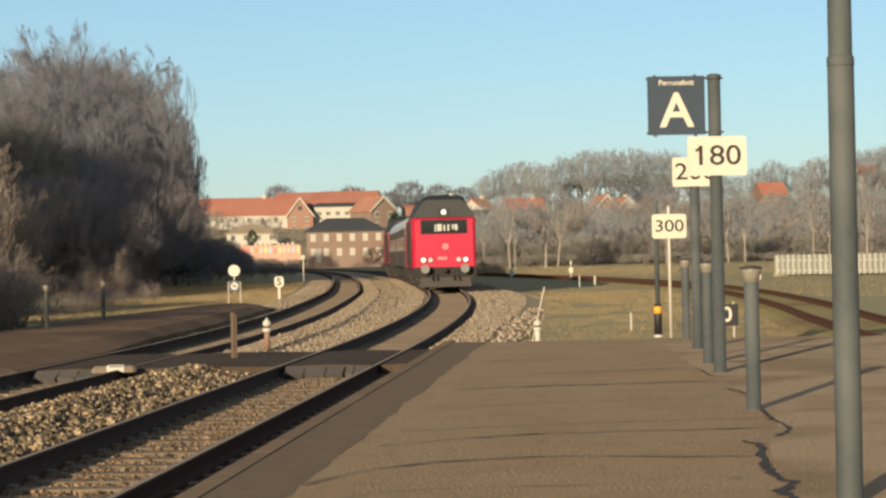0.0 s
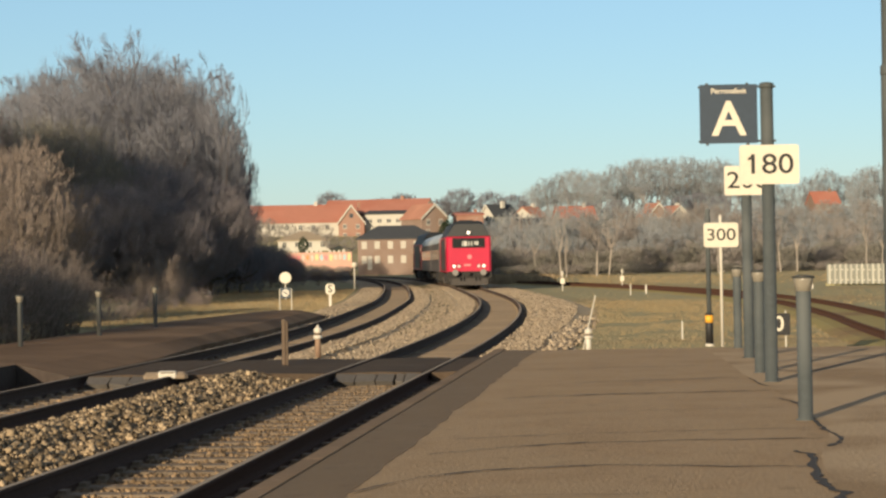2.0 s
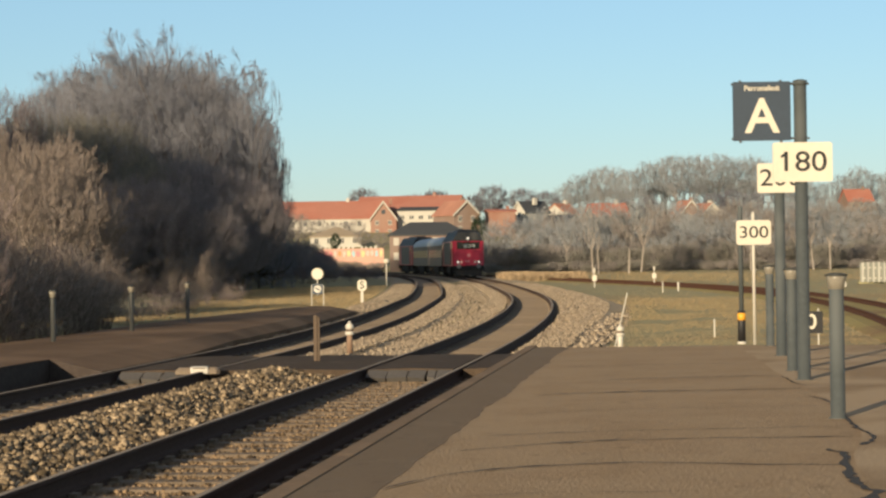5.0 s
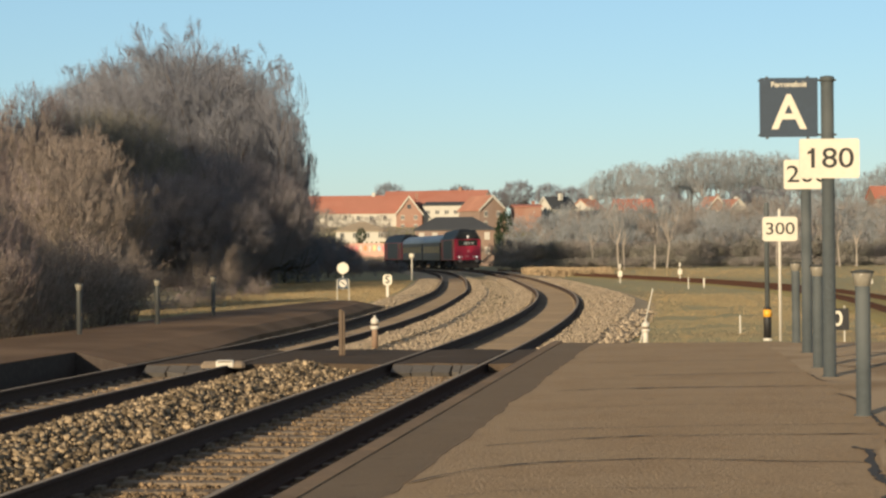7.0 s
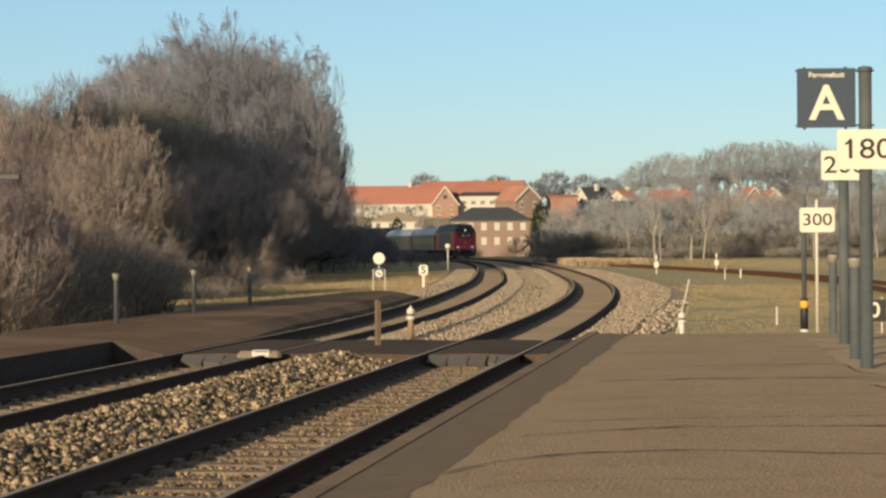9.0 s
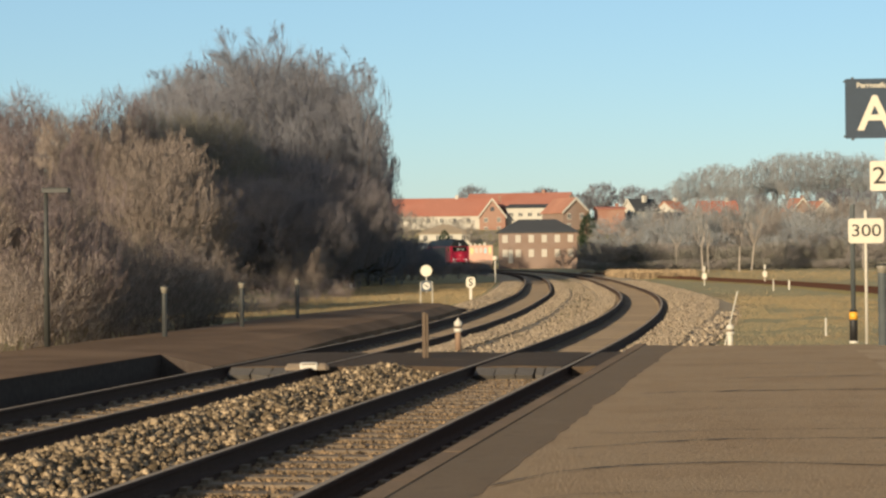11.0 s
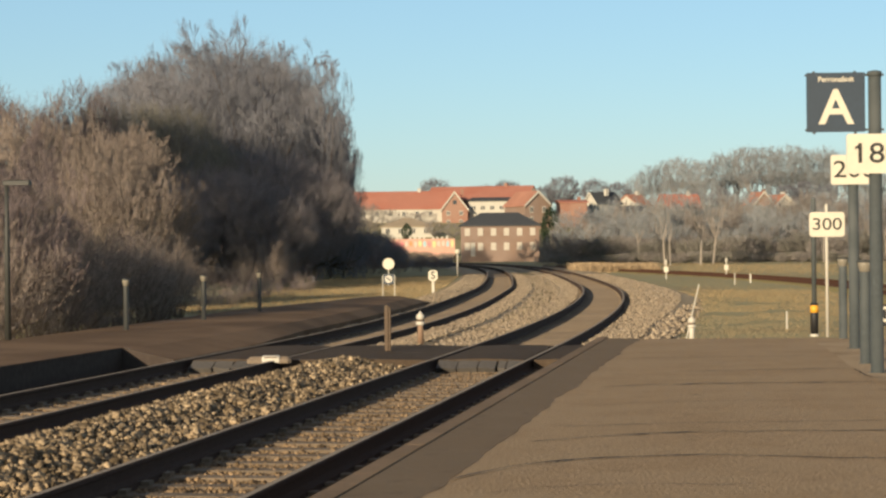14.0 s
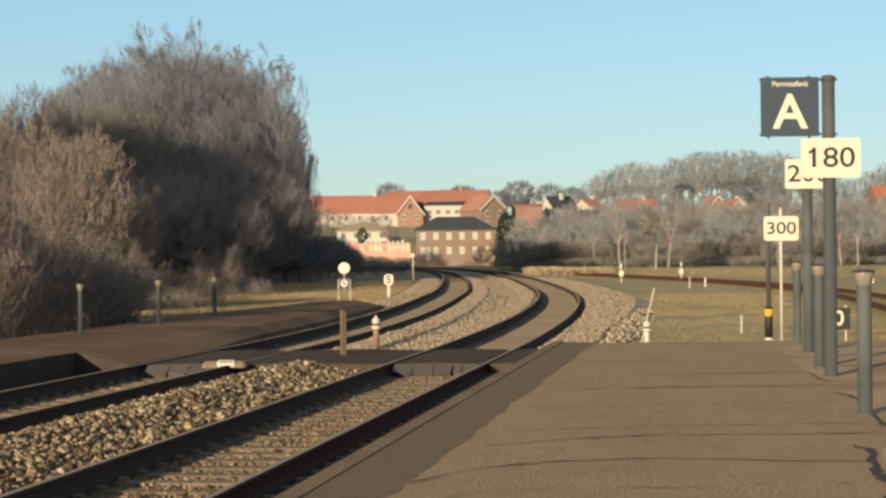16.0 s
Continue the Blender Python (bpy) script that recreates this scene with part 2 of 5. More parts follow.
def catmull(pts, n):
    out = []
    P = [pts[0]] + list(pts) + [pts[-1]]
    for i in range(1, len(P) - 2):
        p0, p1, p2, p3 = (Vector(p) for p in P[i - 1:i + 3])
        for j in range(n):
            t = j / n
            out.append(0.5 * ((2 * p1) + (p2 - p0) * t + (2 * p0 - 5 * p1 + 4 * p2 - p3) * t * t + (3 * p1 - p0 - 3 * p2 + p3) * t ** 3))
    out.append(Vector(P[-1]))
    return out


def ribbon(stations, offs, k=0, g=None, z_of=None, wobble=0.0):
    """A sheet along the line: stations, and rows of (offset, height)."""
    g = g or Geo()
    rows = []
    for s in stations:
        rows.append([along(s, o + (wobble * noise.noise((s * 0.6, o, 1)) if wobble else 0), z) for o, z in offs(s)])
    return g.sweep(rows, closed=False, k=k)


def span(a, b, d):
    n = max(1, int(round((b - a) / d)))
    return [a + (b - a) * i / n for i in range(n + 1)]


def build_beds():
    # ballast bed under both tracks, lumpy; near the platform a ridge is heaped between them
    def lump(s, o, a):
        return a * noise.noise((s * 1.3, o * 1.7, 0.5)) + a * 0.6 * noise.noise((s * 4, o * 4, 7))

    def near(s):
        c = second(s)
        mid = c / 2
        pts = [(c - 2.6, GROUND - 0.1), (c - 1.9, BALLAST - 0.02), (c - 0.9, BALLAST), (c + 0.85, BALLAST), (c + 1.15, BALLAST - 0.01)]
        pts += [(mid - 0.4, BALLAST + 0.09), (mid + 0.1, BALLAST + 0.105), (mid + 0.55, BALLAST + 0.065), (-1.15, BALLAST + 0.02)]
        pts += [(-0.9, BALLAST), (0.9, BALLAST), (1.25, BALLAST + 0.02), (1.75, BALLAST + 0.02), (2.25, BALLAST - 0.01), (2.85, GROUND - 0.12)]
        return [(o, z + (lump(s, o, 0.025) if abs(o) > 0.95 and abs(o - c) > 0.9 else 0)) for o, z in pts]

    tagged(part("ballast_bed", ribbon(span(-30, 34.5, 0.25), near), BED, smooth=True), "sandy brown ballast bed of coarse stones under the tracks", "ballast", kind="structure")

    # along the curve each track has its own bed with a pale crowned shoulder on either side, and a hollow between
    stations = span(34.5, 70, 0.3) + span(71, 180, 0.8) + span(182, 515, 3.0)
    grow = lambda s: max(0.0, min(1.0, (s - 50) / 30))
    top = BALLAST + 0.095
    for label, centre, left, right in (("main", lambda s: 0.0, lambda s: 0.62, lambda s: 0.75 + 1.1 * grow(s)), ("second", second, lambda s: 0.7 + 0.5 * grow(s), lambda s: 0.55)):
        g = ribbon(stations, lambda s: [(centre(s) + o, BALLAST + 0.004 + lump(s, o, 0.008)) for o in (-0.95, -0.5, 0.0, 0.5, 0.95)])
        tagged(part("ballast_bed", g, TRACKBED, smooth=True), "brown gravel between the rails along the curve", "ballast", kind="structure")
        for side, wide in ((-1, left), (1, right)):
            def shoulder(s):
                w = wide(s) * (1 + 0.16 * noise.noise((s * 0.35, side, 3)))
                rows = [(0.95, BALLAST + 0.006), (1.15, top - 0.02), (1.15 + 0.6 * w, top), (1.15 + w, top - 0.03), (1.15 + w + (0.8 if side > 0 and label == "main" else 0.45), GROUND - 0.06)]
                return [(centre(s) + side * o, z + (lump(s, o + 5 * side, 0.03) if 1.0 < o < 1.2 + w else 0)) for o, z in rows]
            tagged(part("ballast_bed", ribbon(stations, shoulder), PALE_BED, smooth=True), "pale crowned ballast shoulder beside the curving track", "ballast", kind="structure")
    g = ribbon(stations, lambda s: [(o, GROUND + 0.045 + lump(s, o, 0.03)) for o in [second(s) + 1.3 + (-second(s) - 2.6) * i / 4 for i in range(5)]])
    tagged(part("ballast_bed", g, DRAIN, smooth=True), "brown gravel hollow between the two tracks", "ballast", kind="structure")


def rail_profile():
    # half widths and heights from the foot up: head 72 mm, height 160 mm
    right = [(0.07, -0.25), (0.07, -0.155), (0.02, -0.14), (0.009, -0.125), (0.009, -0.05), (0.034, -0.035), (0.036, -0.008), (0.028, 0.0)]
    return right + [(-o, z) for o, z in reversed(right)]


def build_track(name, centre, far, label):
    track = thing(name, pose(0, 0, 0), label, "railway track", kind="structure")
    for side in (-0.7525, 0.7525):
        g = Geo()
        pts = rail_profile()
        rows = [[along(s, centre(s) + side + o, RAIL_TOP + z) for o, z in pts] for s in span(-25, 120, 1.0) + span(122, far, 2.0)]
        g.sweep(rows)
        n = len(pts)
        # the running surface is worn bright
        g.k = [1 if (i % n) in (7, 8) and i < n * (len(rows) - 1) else 0 for i in range(len(g.f))]
        part("rail", g, [RUST, HEADSTEEL], track)
    sl = Geo().box(-1.25, -0.125, -0.2, 1.25, 0.125, 0, cut=0.025)
    sl.box(-0.92, -0.07, 0, -0.84, 0.07, 0.035).box(-0.67, -0.07, 0, -0.6, 0.07, 0.035).box(0.84, -0.07, 0, 0.92, 0.07, 0.035).box(0.6, -0.07, 0, 0.67, 0.07, 0.035)
    return track, sl.mesh("sleeper", SLEEPER)


def build_platform():
    plat = thing("platform", pose(0, 0, 0), "worn brown asphalt station platform with tar-filled cracks", "platform", kind="structure")
    g = ribbon(span(-25, 34.0, 1.0), lambda s: [(1.62 + 0.15, 0.0), (1.62 + 0.75, 0.004), (5.2, 0.012), (9.0, 0.0), (9.02, -0.6)])
    part("asphalt_surface", g, ASPHALT, plat)
    # a smoother grey strip where the edge has been relaid
    g = ribbon(span(-25, 34.2, 0.2), lambda s: [(1.775, 0.0035), (2.31 + 0.07 * noise.noise((s * 0.5, 0, 0)) + 0.06 * noise.noise((s * 1.9, 0, 4)), 0.0058)])
    part("relaid_strip", g, PATCH, plat)
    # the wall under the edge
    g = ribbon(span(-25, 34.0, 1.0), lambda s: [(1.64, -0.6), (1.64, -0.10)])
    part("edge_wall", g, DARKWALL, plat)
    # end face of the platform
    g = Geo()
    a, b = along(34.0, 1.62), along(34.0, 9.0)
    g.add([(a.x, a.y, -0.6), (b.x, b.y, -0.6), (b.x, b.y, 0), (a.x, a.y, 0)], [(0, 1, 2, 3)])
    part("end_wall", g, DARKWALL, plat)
    # the paler, worn half beyond the broken crack
    edge = catmull([p[:2] for p in ((5.05, 31.65, 0.0), (4.53, 26.11, 0.0), (4.25, 22.8, 0.0), (4.03, 19.91, 0.0), (3.63, 16.65, 0.0), (3.14, 14.67, 0.0), (2.81, 12.75, -0.0), (2.61, 11.5, 0.0), (2.41, 10.14, 0.0), (2.01, 7.48, 0.0))], 6)
    g = Geo().sweep([[(p.x + 0.06 * noise.noise((p.y * 3, 0, 5)), p.y, 0.0145), (along(p.y, 8.95).x, p.y, 0.0145)] for p in edge], closed=False)
    part("worn_surface", g, WORN, plat, "paler grey worn asphalt")
    # cracks across the platform, each a thin wandering seam
    seams = (((-0.25, 12.95), (-0.05, 13.35), (0.32, 13.89), (0.92, 14.25), (1.52, 14.32), (2.46, 14.09), (2.95, 13.95)), ((0.3, 15.4), (0.55, 15.62), (1.03, 15.92), (1.72, 16.15), (2.82, 16.14), (3.5, 16.1)), ((0.48, 16.67), (1.33, 16.91), (2.99, 17.07), (3.6, 17.05)), ((1.2, 21.5), (1.6, 21.7), (2.33, 21.86), (3.84, 21.92), (4.15, 21.9)), ((2.2, 24.0), (2.91, 24.2), (4.28, 24.43)), ((0.9, 18.9), (1.8, 19.3), (3.2, 19.45), (3.85, 19.4)), ((1.9, 26.9), (3.0, 27.2), (4.4, 27.25)), ((-0.06, 12.13), (0.29, 12.45), (0.9, 12.6), (1.7, 12.55)))
    for line, w in zip(seams, (0.034, 0.032, 0.022, 0.046, 0.042, 0.014, 0.03, 0.012)):
        pts = catmull(line, 12)
        rows = []
        for i, p in enumerate(pts):
            d = 0.05 * noise.noise((p.x * 2.3, p.y, 9)) + 0.025 * noise.noise((p.x * 9, p.y, 3))
            ww = w * (0.35 + 1.2 * abs(noise.noise((p.x * 3, p.y, 4)))) * min(1, i / 5 + 0.2, (len(pts) - 1 - i) / 5 + 0.2)
            rows.append([(p.x, p.y + d - ww, 0.017), (p.x, p.y + d + ww, 0.017)])
        part("crack", Geo().sweep(rows, closed=False), CRACK if w > 0.015 else SEAM, plat, "dark tar-filled crack" if w > 0.015 else "faint seam")
    # two wide, wavy dark lines across the worn half
    for line, w in zip((((4.97, 25.7), (5.31, 25.49), (5.79, 26.35), (7.06, 28.87), (7.84, 30.28)), ((5.35, 27.75), (6.06, 28.83), (6.56, 28.85), (7.14, 29.19))), (0.055, 0.05)):
        pts = catmull(line, 12)
        rows = [[(p.x, p.y + 0.12 * noise.noise((p.x * 4, p.y, 2)) - w * (0.5 + abs(noise.noise((p.x * 5, 0, 4)))), 0.019), (p.x, p.y + 0.12 * noise.noise((p.x * 4, p.y, 2)) + w * (0.5 + abs(noise.noise((p.x * 5, 3, 4)))), 0.019)] for p in pts]
        part("crack", Geo().sweep(rows, closed=False), CRACK, plat, "wide dark wavy line on the worn half")
    # the broken crack that runs by the posts
    for pts, w in ((((3.99, 20.77, 0.0), (4.03, 19.91, 0.0), (3.8, 18.35, 0.0), (3.65, 16.76, 0.0), (3.56, 15.87, 0.0), (3.32, 15.39, 0.0)), 0.035), (((3.04, 15.1, 0.0), (3.07, 14.69, 0.0), (2.87, 13.58, 0.0), (2.76, 12.76, 0.0), (2.79, 12.31, 0.0), (2.64, 11.99, 0.0), (2.59, 11.51, 0.0), (2.48, 10.55, 0.0)), 0.055), (((4.34, 24.24, 0.0), (4.25, 22.8, 0.0), (4.4, 22.32, 0.0)), 0.02)):
        line = catmull([p[:2] for p in pts], 9)
        rows = []
        for i, p in enumerate(line):
            d = (line[min(i + 1, len(line) - 1)] - line[max(i - 1, 0)])
            nrm = Vector((d.y, -d.x)).normalized()
            ww = w * (0.35 + 0.9 * abs(noise.noise((p.x * 4, p.y * 4, 4)))) * min(1, i / 4 + 0.2, (len(line) - 1 - i) / 4 + 0.2)
            j = nrm * 0.05 * noise.noise((p.x * 7, p.y * 7, 8))
            rows.append([(p.x + j.x - nrm.x * ww, p.y + j.y - nrm.y * ww * 2, 0.019), (p.x + j.x + nrm.x * ww, p.y + j.y + nrm.y * ww * 2, 0.019)])
        part("crack", Geo().sweep(rows, closed=False), CRACK, plat, "wide broken crack beside the posts")
    return plat


LIP = mat("worn_panel_edge", (0.12, 0.109, 0.096), (0.0828, 0.0759, 0.0672), 4, 0.9, bump=0.5)


def build_crossing():
    cr = thing("foot_crossing", pose(0, 0, 0), "dark asphalt foot crossing laid over both tracks", "level crossing", kind="structure")
    for a, b in ((0.82, 1.9), (-0.66, 0.66), (-3.18, -0.84), (-4.58, -3.35)):
        g = Geo()
        for n, (p, q) in enumerate(((32.0, 34.1), (34.13, 36.6))):
            rows = [[along(s, a, -0.5), along(s, a, -0.225), along(s, (a + b) / 2, -0.205), along(s, b, -0.225), along(s, b, -0.5)] for s in span(p, q, 0.7)]
            g.sweep(rows)
        part("crossing_panel", g, TARMAC, cr)
    # sloped lips where the panels meet the ballast
    for a, b in ((-0.64, -0.34), (-0.33, -0.02), (0.0, 0.26), (0.29, 0.41), (0.43, 0.64), (-4.56, -4.2), (-4.18, -3.9), (-3.86, -3.62), (-3.6, -3.38)):
        j, c = 0.22 * noise.noise((a * 5, b * 3, 1)), 0.03 * noise.noise((a * 4, b * 6, 5))
        g = Geo().sweep([[along(s + j * f, a, z + c * f), along(s + 0.6 * j * f, b, z - 0.01 - c * f), along(s + 0.2 * f, b, -0.5), along(s + 0.2 * f, a, -0.5)] for s, z, f in ((31.62, -0.325, 1), (31.70, -0.30, 1), (31.97, -0.228, 0))])
        part("panel_lip", g, LIP, cr)
    # ramp between platform end and crossing
    g = Geo()
    rows = [[along(s, 1.9, -0.22), along(s, 3.2, -0.03 - (s - 34) * 0.05), along(s, 9, -0.05 - (s - 34) * 0.07)] for s in span(34.02, 37.5, 0.7)]
    g.sweep(rows, closed=False)
    part("ramp", g, ASPHALT, cr)
    return cr


def build_left_platform():
    lp = thing("far_platform", pose(0, 0, 0), "low brown asphalt platform across the tracks", "platform", kind="structure")
    w = lambda s: second(s)
    g = ribbon(span(-20, 31.6, 0.8), lambda s: [(w(s) - 1.66, 0.0), (w(s) - 1.9, 0.004), (w(s) - 3.4, 0.01), (w(s) - 4.4, 0.0), (w(s) - 6.5, -0.1)])
    part("asphalt_surface", g, APRON, lp)
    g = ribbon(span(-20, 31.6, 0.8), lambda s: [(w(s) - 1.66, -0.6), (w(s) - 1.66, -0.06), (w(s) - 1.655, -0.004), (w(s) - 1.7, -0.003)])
    part("edge_wall", g, DARKWALL, lp, "platform wall with its shade put into the dark colour")
    g = ribbon(span(31.6, 78, 0.8), lambda s: [(w(s) - 0.82 - 0.5 * max(0, min(1, (s - 37) / 6)), -0.5), (w(s) - 0.82 - 0.5 * max(0, min(1, (s - 37) / 6)), -0.2), (w(s) - 1.7, -0.05), (w(s) - 2.6, 0.0), (w(s) - 4.0 + 2.6 * max(0, (s - 52) / 26), 0.01), (w(s) - 4.9 + 2.9 * max(0, (s - 52) / 26), -0.03), (w(s) - 5.5 + 3 * max(0, (s - 52) / 26), GROUND)] if s < 66 else [(o, GROUND - 0.06 + (z - GROUND + 0.06) * max(0, 1 - (s - 66) / 11)) for o, z in [(w(s) - 1.32, -0.3), (w(s) - 1.32, -0.2), (w(s) - 1.7, -0.05), (w(s) - 2.0, 0.0), (w(s) - 4.0 + 2.6 * (s - 52) / 26, 0.01), (w(s) - 4.9 + 2.9 * (s - 52) / 26, -0.03), (w(s) - 5.5 + 3 * (s - 52) / 26, GROUND)]], wobble=0.05)
    part("asphalt_apron", g, APRON, lp)
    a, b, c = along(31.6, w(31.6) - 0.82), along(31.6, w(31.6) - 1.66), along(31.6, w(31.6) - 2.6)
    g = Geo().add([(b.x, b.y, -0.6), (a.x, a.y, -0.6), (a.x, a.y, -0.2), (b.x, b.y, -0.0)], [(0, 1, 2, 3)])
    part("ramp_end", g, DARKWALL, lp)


def build_siding():
    path = catmull([(10.2, 8), (10.0, 22), (10.75, 36), (12.2, 48), (14.2, 62), (16.1, 80), (16.9, 100), (15.9, 125), (13.2, 152), (9.6, 185), (6.6, 215)], 10)
    tr = thing("rusty_siding", pose(0, 0, 0), "rust-red disused siding curving through the grass", "railway track", kind="structure")

    def strip(offs):
        rows = []
        for i, p in enumerate(path):
            d = path[min(i + 1, len(path) - 1)] - path[max(i - 1, 0)]
            nrm = Vector((d.y, -d.x)).normalized()
            rows.append([(p.x + nrm.x * o, p.y + nrm.y * o, z) for o, z in offs])
        return rows
    part("siding_bed", Geo().sweep(strip([(-1.7, GROUND - 0.06), (-1.2, -0.4), (0, -0.375), (1.2, -0.4), (1.7, GROUND - 0.06)]), closed=False), mat("rusty_gravel", (0.32, 0.21, 0.10), (0.23, 0.15, 0.075), 1.5, 0.95, bump=0.8, c=(0.34, 0.28, 0.11), c_scale=0.3, c_amount=0.6), tr)
    for side in (-0.75, 0.75):
        part("rail", Geo().sweep(strip([(side + o, -0.215 + z) for o, z in rail_profile()])), REDRUST, tr)
    return path


build_ground()
build_beds()
MAIN, SLEEPER_MESH = build_track("main_track", lambda s: 0.0, 510, "main railway track with dark rusted rails and worn heads")
SIDE, _ = build_track("second_track", second, 510, "second railway track with dark rusted rails")
PLATFORM = build_platform()
build_crossing()
build_left_platform()
SIDING = build_siding()


# ---- posts, signs and bollards ----
def plate(w, h, material, parent, at, name="sign_plate", thick=0.02, round_by=0.03):
    o = []
    for cx, cz, a0 in ((w / 2 - round_by, h / 2 - round_by, 0), (-w / 2 + round_by, h / 2 - round_by, 90), (-w / 2 + round_by, -h / 2 + round_by, 180), (w / 2 - round_by, -h / 2 + round_by, 270)):
        for i in range(5):
            a = radians(a0 + i * 22.5)
            o.append((cx + round_by * math.cos(a), cz + round_by * math.sin(a)))
    return part(name, Geo().prism(o, -thick, 0), material, parent, at=at)


def steel_post(parent, height, r=0.075, cap=True):
    part("post", Geo().lathe([(r + 0.03, 0), (r + 0.03, 0.02), (r, 0.025), (r, height - 0.01), (r - 0.01, height)], 20), POLE, parent, smooth=True)
    if cap:
        part("cap", Geo().lathe([(r + 0.008, height - 0.05), (r + 0.008, height + 0.008), (r * 0.5, height + 0.02)], 20), POLE, parent, smooth=True)


STAND = pose(0, 0, 0, 90, 0, 0)        # lettering stands upright, facing the camera


def number_sign(at, text, height, sign_z, w, h, label, size):
    t = thing("distance_sign", at, label, "sign", "platform distance signs")
    steel_post(t, height)
    p = plate(w, h, SIGNWHITE, t, pose(0, -0.085, sign_z))
    letters(text, size, 0.003, INK, p, pose(0, -0.023, -0.005, 90), squeeze=1.18, bold=0.004)
    for dz in (-0.14, 0.14):
        part("bracket", Geo().box(-0.09, -0.085, sign_z + dz - 0.02, 0.09, 0.085, sign_z + dz + 0.02), POLE, t)
    return t


POST_A = (4.47, 23.5, 0.0)
s180 = number_sign(pose(POST_A[0], POST_A[1], 0), "180", 3.47, 2.53, 0.69, 0.455, "grey steel post with a cream 180 distance sign", 0.325)
p180 = [o for o in s180.children if o.name.startswith("sign_plate")][0]
part("lettering", Geo().prism([(-0.196, 0.108), (-0.196, 0.07), (-0.252, 0.048), (-0.252, 0.078)], -0.026, -0.02), INK, p180)
pa = plate(0.665, 0.68, SIGNBLUE, s180, pose(-0.455, -0.03, 3.125), "section_sign", 0.04, 0.01)
tagged(pa, "slate blue platform section sign lettered A")
letters("A", 0.56, 0.003, SIGNWHITE, pa, pose(0, -0.043, -0.075, 90), squeeze=1.02)
letters("Perronafsnit", 0.085, 0.003, SIGNWHITE, pa, pose(0, -0.043, 0.262, 90), squeeze=0.98)
for z in (3.44, 2.81):
    part("arm", Geo().box(-0.8, -0.03, z - 0.012, 0.1, 0.0, z + 0.012), POLE, s180)
for x in (-0.25, 0.22):
    for z in (3.47, 2.775):
        part("bolt", Geo().tube((x - 0.455, -0.05, z - 0.012), (x - 0.455, -0.05, z + 0.012), 0.018, n=8), POLE, s180)
POST_B = (5.22, 29.12, 0.0)
number_sign(pose(POST_B[0], POST_B[1], 0), "200", 3.0, 2.56, 0.66, 0.42, "grey steel post with a cream 200 distance sign", 0.34)

POST_C = (5.62, 33.87, 0.0)
s300 = thing("distance_sign", pose(POST_C[0] - 0.11, POST_C[1] - 0.7, 0), "thin pale post with a cream 300 distance sign", "sign", "platform distance signs")
part("post", Geo().lathe([(0.025, 0), (0.025, 2.15), (0.02, 2.16)], 12), WHITE, s300, smooth=True)
p300 = plate(0.57, 0.40, SIGNWHITE, s300, pose(0.0, -0.03, 1.83), round_by=0.05)
letters("300", 0.275, 0.003, INK, p300, pose(0, -0.023, -0.003, 90), squeeze=1.2, bold=0.004)

POST_D = (5.35, 33.49, 0.0)
mk = thing("marker_post", pose(POST_D[0], POST_D[1], 0), "dark steel post with a yellow reflective band at the platform end", "post")
part("post", Geo().lathe([(0.04, 0.5), (0.04, 2.25), (0.03, 2.27)], 14), POLE, mk, smooth=True)
part("sleeve", Geo().lathe([(0.065, 0), (0.065, 0.54), (0.05, 0.55)], 16), INK, mk, "black sleeve", smooth=True)
part("band", Geo().lathe([(0.069, 0.39), (0.069, 0.51)], 16), YELLOW, mk, "yellow reflective band", smooth=True)
part("foot", Geo().lathe([(0.075, 0), (0.07, 0.04)], 16), WHITE, mk, "pale foot")

NEAR = (2.87, 11.3)
lamp = thing("lamp_post", pose(NEAR[0], NEAR[1], 0), "tall grey painted steel lamp post on the platform", "lamp post")
part("post", Geo().lathe([(0.076, 0), (0.075, 0.04), (0.074, 2.48), (0.067, 2.52), (0.066, 5.2)], 28), POLE, lamp, smooth=True)
part("collar", Geo().lathe([(0.075, 2.47), (0.0765, 2.48), (0.0765, 2.52), (0.07, 2.53)], 28), POLE, lamp, smooth=True)
part("lamp_head", Geo().box(-0.55, -0.15, 5.15, 0.15, 0.15, 5.3, cut=0.03), POLE, lamp)

FROST = mat("frosted_lens", (0.30, 0.275, 0.22), (0.19, 0.175, 0.14), 14, 0.3)


def bollard_light(at, h, r, label, group, paint):
    t = thing("bollard_light", at, label, "bollard light", group)
    part("post", Geo().lathe([(r + 0.02, 0), (r + 0.02, 0.02), (r, 0.025), (r, h - 0.15), (r - 0.006, h - 0.14)], 20), paint, t, smooth=True)
    part("lens", Geo().lathe([(r - 0.012, h - 0.15), (r + 0.002, h - 0.145), (r + 0.022, h - 0.05), (r + 0.026, h - 0.028)], 20), FROST, t, "ribbed pale lens", smooth=True)
    part("cap", Geo().lathe([(r + 0.036, h - 0.03), (r + 0.036, h - 0.014), (r * 0.6, h)], 20), LAMP_PAINT, t, smooth=True)
    return t


for (x, y, _z) in ((3.71, 17.95, 0.0), (4.68, 25.36, 0.0), (5.63, 32.39, 0.0)):
    bollard_light(pose(x, y, 0), 1.3, 0.066, "grey steel bollard light with pale lens on the platform", "platform bollards", POLE)
for (x, y, _z) in ((-6.93, 38.83, 0.0), (-6.19, 44.2, 0.0), (-5.63, 50.03, 0.0)):
    bollard_light(pose(x, y, -0.01), 1.0, 0.05, "short dark bollard light on the far platform", "far platform bollards", LAMP_PAINT)

